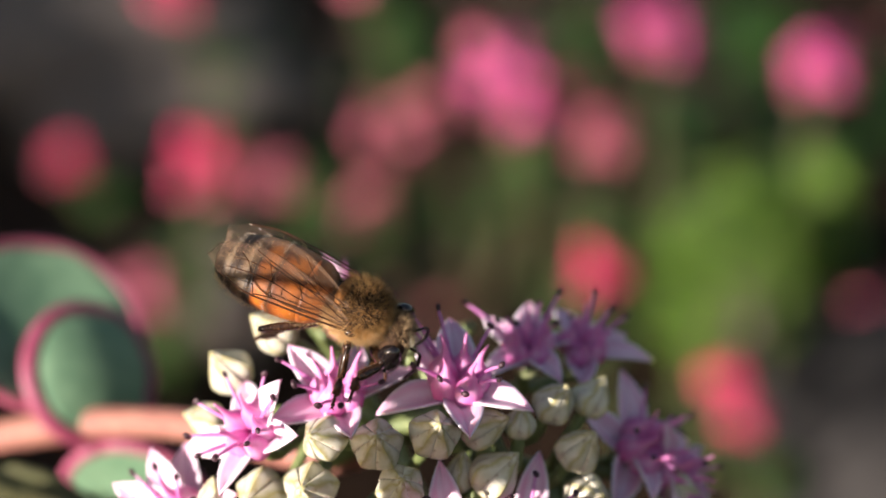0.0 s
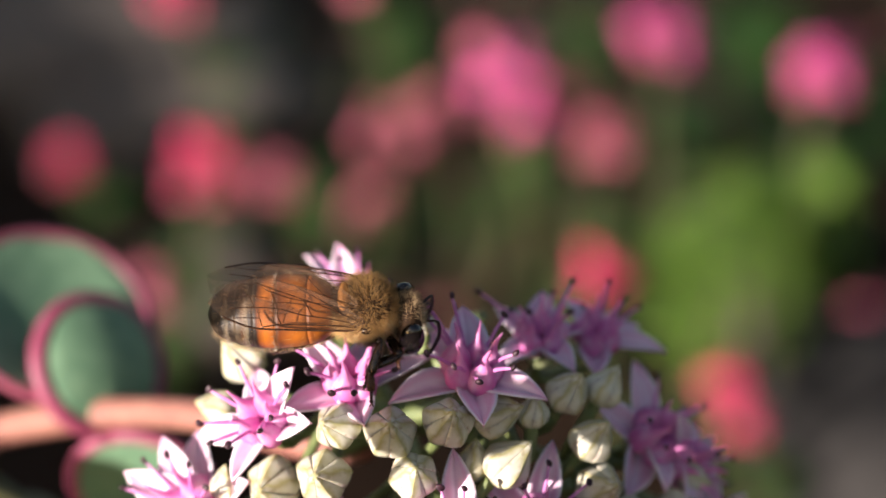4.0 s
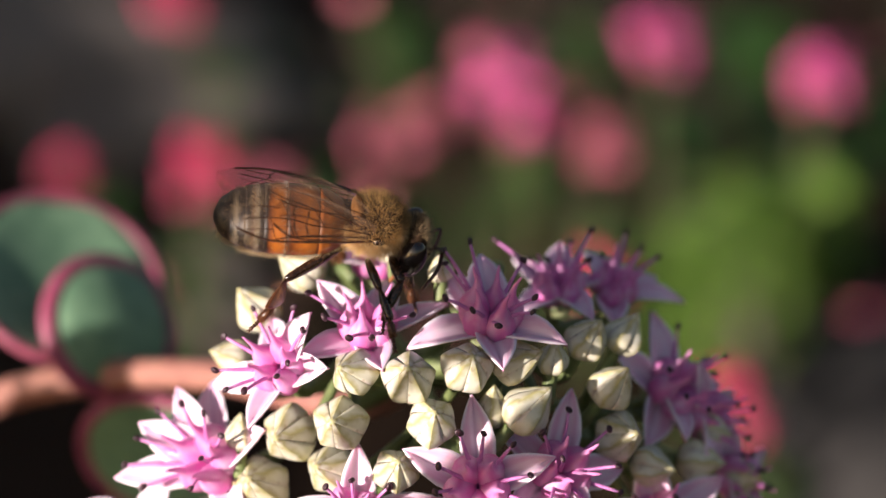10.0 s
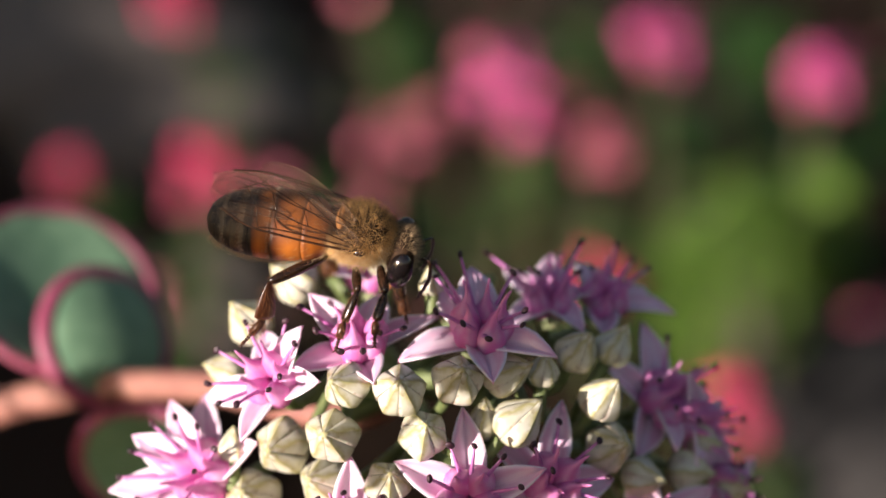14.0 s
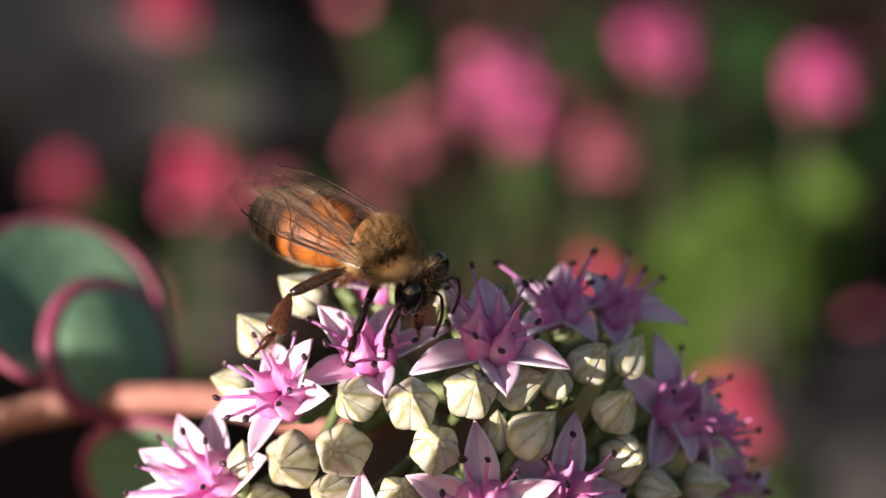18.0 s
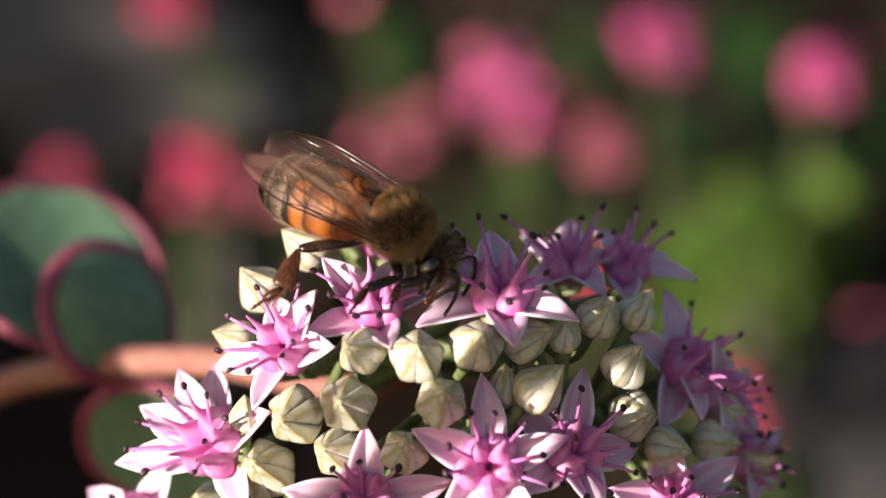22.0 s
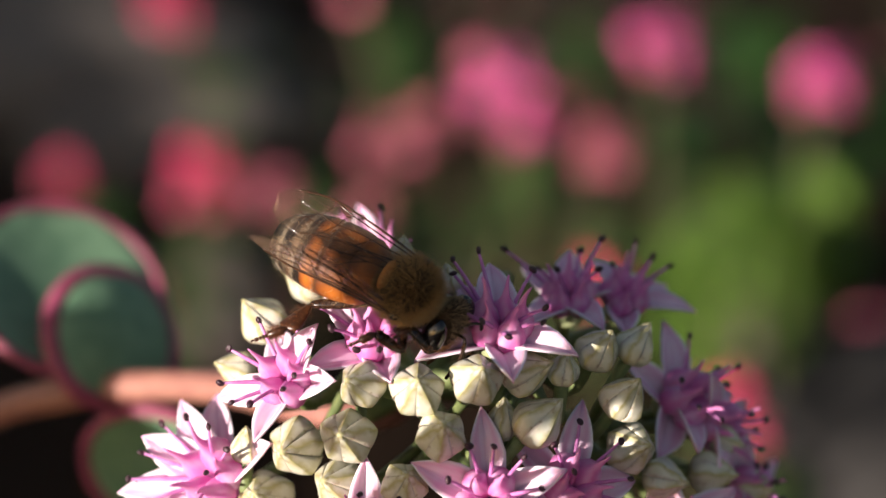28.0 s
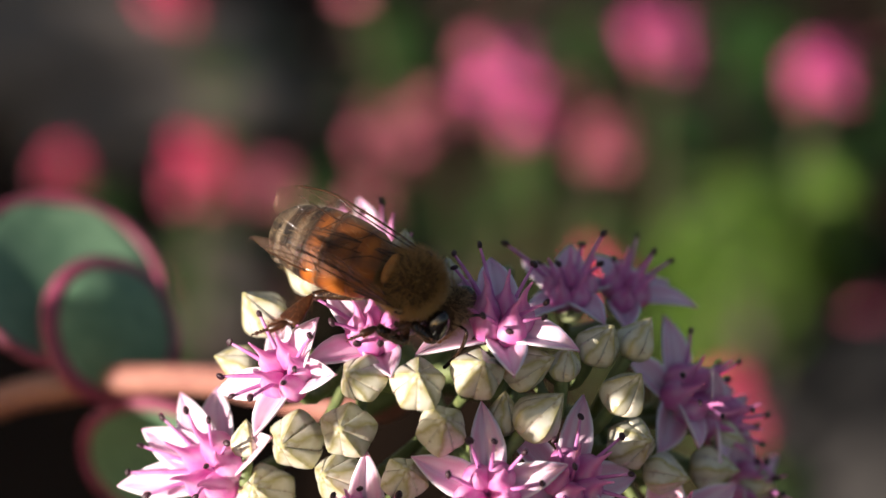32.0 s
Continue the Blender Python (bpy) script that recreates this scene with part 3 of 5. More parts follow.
    star((14.48, -7.71, -3.55), (0.63, 0.32), 1.0,
         [(162, 12, 5.2), (240, 16, 5.2), (101, 10, 5.3), (259, 39, 5.2), (19, 8, 5.2)],
         [(183, 49, 4.1), (227, 55, 4.1), (3, 7, 4.1), (274, 58, 4.1), (27, 9, 4.1), (104, 30, 4.2), (43, 8, 4.1), (41, 42, 4.3)])
    star((16.54, -9.29, -4.43), (0.65, 0.00), 0.9,
         [(16, -5, 4.7), (339, 2, 4.7), (119, 36, 4.7), (225, 52, 4.7)],
         [(354, 5, 3.7), (336, 21, 3.7), (102, 75, 3.7), (6, 25, 3.7), (309, 36, 3.7)])
    star((-4.59, -14.83, 5.11), (0.00, 0.26), 1.0,
         [(88, 40, 5.2), (175, 30, 5.2), (13, 11, 5.3), (248, 34, 5.2), (301, 31, 5.2)],
         [(95, 66, 4.1), (34, 53, 4.1), (142, 59, 4.1), (199, 75, 4.1), (348, 67, 4.1)])
    star((13.70, -15.54, -0.03), (0.13, 0.26), 0.98,
         [(103, 31, 5.1), (36, 6, 5.1), (173, 34, 5.1), (243, 23, 5.1), (295, 38, 5.1)],
         [(74, 75, 4.0), (170, 77, 4.0), (10, 30, 4.0), (351, 77, 4.0), (157, 55, 4.0)])
    star((18.82, -13.25, -6.07), (0.53, -0.11), 0.85,
         [(12, -14, 4.4), (333, -12, 4.4), (226, 54, 4.4), (105, 9, 4.4)],
         [(349, 88, 3.5), (102, 72, 3.5), (277, 71, 3.5), (106, 53, 3.5)])
    star((-3.71, -0.04, -3.48), (0.05, 0.79), 0.85,
         [(109, 25, 6.0), (127, 17, 6.4), (222, 44, 4.4)],
         [(97, 46, 4.3), (135, 34, 4.9), (120, 41, 3.9)])
    star((-18.51, -17.25, -5.04), (-0.11, 0.32), 1.0,
         [(145, -15, 5.2), (267, 20, 5.2), (325, 16, 5.2), (232, 41, 5.2), (58, 39, 5.2)],
         [(140, 69, 4.1), (193, 64, 4.1), (6, 61, 4.1)])
    # Each closed bud: place, radius, lean.
    cup((-4.68, -6.01, 7.28), 1.48, (-0.45, 0.17))
    cup((-1.46, -6.30, 8.15), 1.66, (0.01, 0.33))
    cup((1.89, -5.67, 8.07), 1.60, (0.17, 0.37))
    cup((4.74, -5.37, 5.87), 1.56, (0.82, 0.29))
    cup((3.49, -8.31, 5.43), 1.24, (0.04, 0.97))
    cup((5.47, -8.26, 6.31), 1.62, (0.69, 0.68))
    cup((-5.53, -9.06, 6.84), 1.71, (-0.16, 0.12))
    cup((-8.66, -9.89, 3.95), 1.81, (-0.31, -0.06))
    cup((-0.09, -8.86, 8.05), 1.56, (0.09, 0.35))
    cup((-2.18, -11.75, 7.05), 1.41, (0.10, 0.37))
    cup((-6.16, -11.98, 4.16), 1.64, (-0.40, 0.15))
    cup((-10.47, -13.17, 2.54), 1.92, (-0.24, 0.27))
    cup((-11.62, -10.01, 3.11), 1.06, (0.02, 0.97))
    cup((9.11, -4.20, 3.41), 1.42, (0.43, 0.66))
    cup((11.46, -4.01, 2.03), 1.33, (0.49, 0.84))
    cup((10.61, -7.03, 3.66), 1.48, (0.48, 0.65))
    cup((11.12, -10.04, 2.95), 1.62, (0.47, 0.17))
    cup((13.13, -11.97, 1.10), 1.34, (0.90, -0.15))
    cup((16.25, -11.86, -1.76), 1.43, (0.97, -0.07))
    cup((19.49, -13.26, -5.02), 1.32, (0.55, 0.06))
    cup((-10.86, -2.60, -0.13), 1.55, (-0.60, 0.64))
    cup((-8.16, -0.17, -0.79), 1.56, (-0.75, 0.54))
    cup((-12.42, -5.57, -0.20), 1.28, (-0.81, 0.26))
    cup((7.01, -5.35, 4.62), 1.05, (0.14, 0.91))
    cup((17.30, -10.11, -3.14), 1.03, (0.95, -0.20))
    cup((0.31, -0.11, 3.10), 0.86, (-0.17, 0.95))
    cup((-2.46, 1.16, 1.23), 1.14, (0.08, 0.97))
    cup((-7.37, -15.48, 3.61), 1.71, (-0.18, 0.37))
    cup((-0.78, -16.34, 4.82), 1.63, (0.05, 0.31))
    cup((6.55, -16.30, 3.72), 1.58, (0.16, 0.40))
    cup((-16.82, -17.47, -3.94), 1.80, (-0.44, 0.30))
    cup((17.49, -16.15, -4.27), 1.67, (0.48, 0.16))
    cup((-14.17, -15.50, -1.50), 1.29, (-0.40, 0.40))
    cup((3.90, -4.92, 4.53), 0.98, (0.26, 0.64))
    # Side branches gather the stalks under the dome.
    nodes = [face(u, v, w) for u, v, w in [(-10, -8, -4), (-5, -5, -1), (0, -9, -1), (5, -5, -1), (9, -9, -3), (11, -3, -5), (4, 0, -6), (-6, 0, -6), (-12, -13, -4), (3, -15, -2)]]
    for q in nodes:
        mid = fork.lerp(q, 0.55) + face(0, 0, -1.5)
        part("branch", tube("branch", [p - foot for p in curve([fork, mid, q], 5)], np.linspace(0.7, 0.45, 11) * MM, M_STALK, 8), plant, Matrix.Translation(foot))
    for p, n in ends:
        q = min(nodes, key=lambda c: (c - p).length)
        mid = p - n * min(2.5 * MM, 0.5 * (q - p).length)
        part("stalk", tube("stalk", [a - foot for a in curve([q, mid, p + n * 0.5 * MM], 4)], np.linspace(0.32, 0.45, 9) * MM, M_STALK, 7), plant, Matrix.Translation(foot))
    # Round leaves in a whorl on the stem.
    for at, to, nrm, radius, cup in [((-26.3, -7.9, -27.5), (-29.3, 4.6, -36), (0.45, 0.0, 1), 7.4, 0.12), ((-22.6, -9.2, -26.5), (-23.5, -0.7, -28.5), (0.65, 0.12, 0.9), 4.85, -0.25),
                                     ((-22.5, -9.5, -27.5), (-18.0, -18, -33), (-0.3, -0.5, 1), 5.6, 0.15)]:
        a, b = face(*at), face(*to)
        m = bone(a, b, LEAN.to_3x3() @ Vector(nrm))
        leaf = part("leaf", leaf_mesh("leaf", radius * MM, cup, 0.9 * MM), plant, m, "round fleshy blue-green leaf with a crimson rim")
        part("rim", rim_mesh(radius * MM, cup, (0.50 if radius > 5 else 0.72) * MM, M_DULL_RIM if radius > 7 else M_RIM), leaf, m, "crimson leaf rim")
    return plant


stonecrop()

# ---- unseen shade casters added for the bed and the flower head ----
# Added out of view to keep the low sun off the bed's left side.
def shading_wall():
    bm = bmesh.new()
    bmesh.ops.create_cube(bm, size=1)
    bmesh.ops.scale(bm, vec=(0.12, 1.5, 0.17), verts=bm.verts)
    bmesh.ops.bevel(bm, geom=bm.edges, offset=0.012, segments=3, affect="EDGES")
    me = bpy.data.meshes.new("shade_wall_west")
    bm.to_mesh(me)
    bm.free()
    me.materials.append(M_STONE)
    ob = new("shade_wall_west", me)
    ob.matrix_basis = pose(-0.52, 0.50, GROUND + 0.035)
    tagged(ob, "unseen low grey stone wall added to shade the flower bed", "wall", kind="structure")


shading_wall()


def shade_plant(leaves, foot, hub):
    """An unseen leafy shoot, added between the sun and the stonecrop to dapple it. Each leaf: place on the head's face,
    half length and half width in mm, turn, way to it.
    """
    plant = thing("shade_shoot", Matrix.Translation(foot), "unseen leafy shoot added to cast dappled shade", "plant", "shoots beside the path")
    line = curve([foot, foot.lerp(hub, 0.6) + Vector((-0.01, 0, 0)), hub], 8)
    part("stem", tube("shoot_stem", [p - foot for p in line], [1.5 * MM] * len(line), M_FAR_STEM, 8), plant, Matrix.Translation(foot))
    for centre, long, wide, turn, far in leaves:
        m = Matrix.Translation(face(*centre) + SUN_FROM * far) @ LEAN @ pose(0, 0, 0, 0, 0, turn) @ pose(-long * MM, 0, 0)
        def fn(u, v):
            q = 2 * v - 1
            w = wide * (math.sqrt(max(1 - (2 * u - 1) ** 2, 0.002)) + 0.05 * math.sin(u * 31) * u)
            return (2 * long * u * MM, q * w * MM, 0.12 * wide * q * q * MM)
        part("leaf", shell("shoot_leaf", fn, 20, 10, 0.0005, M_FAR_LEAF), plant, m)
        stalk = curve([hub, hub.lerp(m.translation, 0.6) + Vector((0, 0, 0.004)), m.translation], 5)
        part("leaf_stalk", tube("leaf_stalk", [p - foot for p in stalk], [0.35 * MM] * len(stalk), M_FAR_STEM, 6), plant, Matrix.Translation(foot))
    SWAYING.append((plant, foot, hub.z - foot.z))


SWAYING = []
# Added leaves out of view, each set where its shadow should fall.
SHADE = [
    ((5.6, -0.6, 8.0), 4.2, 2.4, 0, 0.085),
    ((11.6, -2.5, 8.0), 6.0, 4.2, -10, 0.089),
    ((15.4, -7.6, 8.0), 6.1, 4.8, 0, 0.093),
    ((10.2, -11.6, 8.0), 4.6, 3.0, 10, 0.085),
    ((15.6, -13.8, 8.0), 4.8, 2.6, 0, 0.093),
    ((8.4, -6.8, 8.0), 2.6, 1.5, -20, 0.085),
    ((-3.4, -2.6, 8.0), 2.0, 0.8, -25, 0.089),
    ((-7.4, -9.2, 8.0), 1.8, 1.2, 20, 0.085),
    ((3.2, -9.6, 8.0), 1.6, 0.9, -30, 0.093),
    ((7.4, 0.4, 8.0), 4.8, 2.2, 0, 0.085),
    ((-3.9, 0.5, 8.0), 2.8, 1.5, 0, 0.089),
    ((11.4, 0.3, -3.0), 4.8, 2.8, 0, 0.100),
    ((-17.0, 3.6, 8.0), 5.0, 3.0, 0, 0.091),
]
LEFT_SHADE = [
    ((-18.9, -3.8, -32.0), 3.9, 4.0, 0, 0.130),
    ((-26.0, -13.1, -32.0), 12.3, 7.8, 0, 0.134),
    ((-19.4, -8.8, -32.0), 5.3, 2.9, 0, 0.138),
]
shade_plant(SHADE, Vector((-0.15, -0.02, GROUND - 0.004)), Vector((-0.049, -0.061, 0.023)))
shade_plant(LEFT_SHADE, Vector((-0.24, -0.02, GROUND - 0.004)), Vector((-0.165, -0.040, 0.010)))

# ---- plants in the bed behind ----
HEADS = [
    (-0.0892, 0.4022, -0.1690, 0.0055, 1),
    (-0.0603, 0.3943, -0.1247, 0.0078, 1), (0.0473, 0.3833, -0.1293, 0.0087, 0), (0.0841, 0.3848, -0.1378, 0.0078, 0), (0.0128, 0.3630, -0.1328, 0.0102, 0), (0.0338, 0.3579, -0.1435, 0.0064, 2), (-0.0131, 0.3807, -0.1538, 0.0082, 2), (-0.0517, 0.3502, -0.1481, 0.0083, 1),
    (-0.0178, 0.3994, -0.1800, 0.0080, 2), (0.0315, 0.3158, -0.1555, 0.0066, 1),
    (0.0546, 0.2877, -0.1638, 0.0042, 1), (0.0584, 0.2845, -0.1707, 0.0040, 1), (0.0940, 0.3637, -0.1890, 0.0057, 2),
    (-0.0625, 0.3304, -0.1669, 0.0058, 2), (0.0776, 0.3599, -0.1930, 0.0044, 2),
]
# Smaller heads between and behind them.
SMALL_HEADS = [
    (-0.0377, 0.3734, -0.1605, 0.0062, 2),
    (0.0072, 0.3871, -0.1345, 0.0042, 2),
    (0.0170, 0.3656, -0.1420, 0.0052, 0),
    (-0.0038, 0.3898, -0.1495, 0.0052, 2),
    (-0.0227, 0.4489, -0.1415, 0.0034, 2),
    (0.0271, 0.3730, -0.1385, 0.0040, 2),
]
GREENS = [
    (0.0545, 0.3359, -0.1552, 0.0111), (0.0523, 0.3244, -0.1562, 0.0080), (0.0590, 0.3592, -0.1526, 0.0073), (0.0776, 0.3791, -0.1572, 0.0113),
    (0.0818, 0.4227, -0.1583, 0.0108), (0.1068, 0.4402, -0.1682, 0.0167), (-0.0131, 0.4490, -0.1492, 0.0098), (0.0224, 0.4136, -0.1778, 0.0108),
    (0.0786, 0.4673, -0.1574, 0.0130), (0.0561, 0.4216, -0.1607, 0.0094), (0.0325, 0.4673, -0.1574, 0.0086),
    (-0.0302, 0.4142, -0.1766, 0.0081), (0.0939, 0.4142, -0.1766, 0.0108), (0.0524, 0.3257, -0.1452, 0.0085), (0.0805, 0.3651, -0.1558, 0.0095), (0.0587, 0.3974, -0.1575, 0.0085), (0.0577, 0.3113, -0.1522, 0.0065), (0.0645, 0.3268, -0.1546, 0.0062), (0.0868, 0.3603, -0.1659, 0.0075), (0.0795, 0.3690, -0.1660, 0.0085)]


def far_bud_mesh(material):
    def warp(v):
        a = math.atan2(v.z, v.y)
        k = (1 + 0.12 * math.cos(5 * a)) * (1 - 0.45 * max(v.x, 0) / 2.4)
        return Vector((v.x, v.y * k, v.z * k)) * MM
    return ball("far_bud", (2.4, 1.5, 1.5), material, 10, 7, warp)


FAR_BUDS = [far_bud_mesh(m) for m in (M_FAR_PINK, M_FAR_RED, M_FAR_DIM)]


def far_leaf_mesh(material):
    def fn(u, v):
        c = 2 * v - 1
        w = 4.2 * math.sin(math.pi * (0.06 + 0.90 * u)) ** 0.8
        return (10 * MM * u, c * w * MM, (0.9 * c * c + 1.6 * u * (1 - u)) * MM)
    return shell("bed_leaf", fn, 7, 4, 0.0007, material)


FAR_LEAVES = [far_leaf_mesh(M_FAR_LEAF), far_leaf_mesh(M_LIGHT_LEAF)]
SPOT = ["rose-pink", "crimson", "dusty pink"]


def far_plant(x, y, z, r, tone, rng):
    foot = Vector((x + rng.uniform(-0.01, 0.01), y + rng.uniform(0.0, 0.02), GROUND - 0.006))
    top = Vector((x, y, z))
    label = f"small stonecrop with a {SPOT[tone]} flower head rooted in the soil" if tone >= 0 else "leafy green stonecrop shoot rooted in the soil"
    plant = thing("bed_plant", Matrix.Translation(foot), label, "plant", "plants in the bed")
    mid = foot.lerp(top, 0.5) + Vector((rng.uniform(-1, 1), rng.uniform(-1, 1), 0)) * 0.006
    line = curve([foot, mid, top], 5)
    part("stem", tube("stem", [p - foot for p in line], [1.0 * MM] * len(line), M_FAR_STEM, 6), plant, Matrix.Translation(foot))
    if tone >= 0:
        for k in range(15):
            g = math.acos(1 - 1.75 * (k + 0.5) / 15)
            a = 2.399963 * k
            d = Vector((math.sin(g) * math.cos(a), math.sin(g) * math.sin(a), math.cos(g)))
            part("bud", FAR_BUDS[tone if k < 11 else 2], plant, bone(top + d * (r * rng.uniform(0.7, 1.2) - 2.2 * MM), top + d * r * 2, Vector((0.3, 0.2, 1))) @ Matrix.Scale(rng.uniform(0.8, 1.25), 4))
    count = 4 if tone >= 0 else 26
    for k in range(count):
        a = 2.4 * k + rng.uniform(-0.4, 0.4)
        h = rng.uniform(0.35, 0.8) if tone >= 0 else rng.uniform(0.55, 1.0)
        p = line[min(int(h * (len(line) - 1)), len(line) - 1)]
        d = Vector((math.cos(a), math.sin(a), rng.uniform(0.0, 0.9)))
        size = 1.0 if tone >= 0 else r / 0.010
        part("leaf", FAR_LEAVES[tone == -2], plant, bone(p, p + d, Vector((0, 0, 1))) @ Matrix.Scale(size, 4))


def ground_cover():
    """Low creeping foliage that hides the soil under the taller plants."""
    rng = random.Random(23)
    m, t, b, o = nodes_of("creeping_leaves")
    info = t.nodes.new("ShaderNodeNewGeometry")
    hue = ramp(t, info.outputs["Random Per Island"], [(0.0, (0.014, 0.032, 0.009)), (0.35, (0.032, 0.052, 0.016)), (0.6, (0.085, 0.070, 0.044)), (0.8, (0.15, 0.060, 0.050)), (1.0, (0.28, 0.075, 0.085))])
    col = mixed(t, ramp(t, noise_of(t, 300, 3), [(0.35, (0, 0, 0)), (0.65, (0.5, 0.5, 0.5))]), hue, (0.03, 0.03, 0.018))
    t.links.new(col, b.inputs["Base Color"])
    b.inputs["Roughness"].default_value = 0.55
    bumped(t, b, noise_of(t, 900, 3), 0.3, 0.1 * MM)
    verts, faces = [], []
    for _ in range(2600):
        x, y = rng.uniform(-0.26, 0.26), rng.uniform(0.36, 0.85)
        if noise.noise(Vector((x * 14, y * 14, 5))) < -0.12 or (x > 0.06 and y < 0.40) or (x < -0.07 and rng.random() < 0.75):
            continue
        a, l, w, lift = rng.uniform(0, 6.283), rng.uniform(5, 9) * MM, rng.uniform(2, 3.2) * MM, rng.uniform(0.0, 0.8)
        d, s = Vector((math.cos(a), math.sin(a), lift)).normalized(), Vector((-math.sin(a), math.cos(a), 0))
        p = Vector((x, y, GROUND + rng.uniform(0.0, 0.014)))
        up = d.cross(s) * 0.25 * MM
        ring = [p, p + d * 0.3 * l + s * 0.8 * w, p + d * 0.65 * l + s * w, p + d * l, p + d * 0.65 * l - s * w, p + d * 0.3 * l - s * 0.8 * w]
        k = len(verts)
        verts += [q + up for q in ring] + [q - up for q in ring]
        faces += [tuple(range(k, k + 6)), tuple(range(k + 11, k + 5, -1))] + [(k + i, k + (i + 1) % 6, k + 6 + (i + 1) % 6, k + 6 + i) for i in range(6)]
    ob = new("ground_cover", mesh_of("ground_cover", verts, faces, m, False))
    tagged(ob, "low creeping green and reddish foliage on the soil", "foliage", kind="stuff")


ground_cover()
rng_bed = random.Random(11)
for h in HEADS + SMALL_HEADS:
    far_plant(*h, rng_bed)
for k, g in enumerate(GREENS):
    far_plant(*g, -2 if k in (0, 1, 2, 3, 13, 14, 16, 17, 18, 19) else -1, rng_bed)

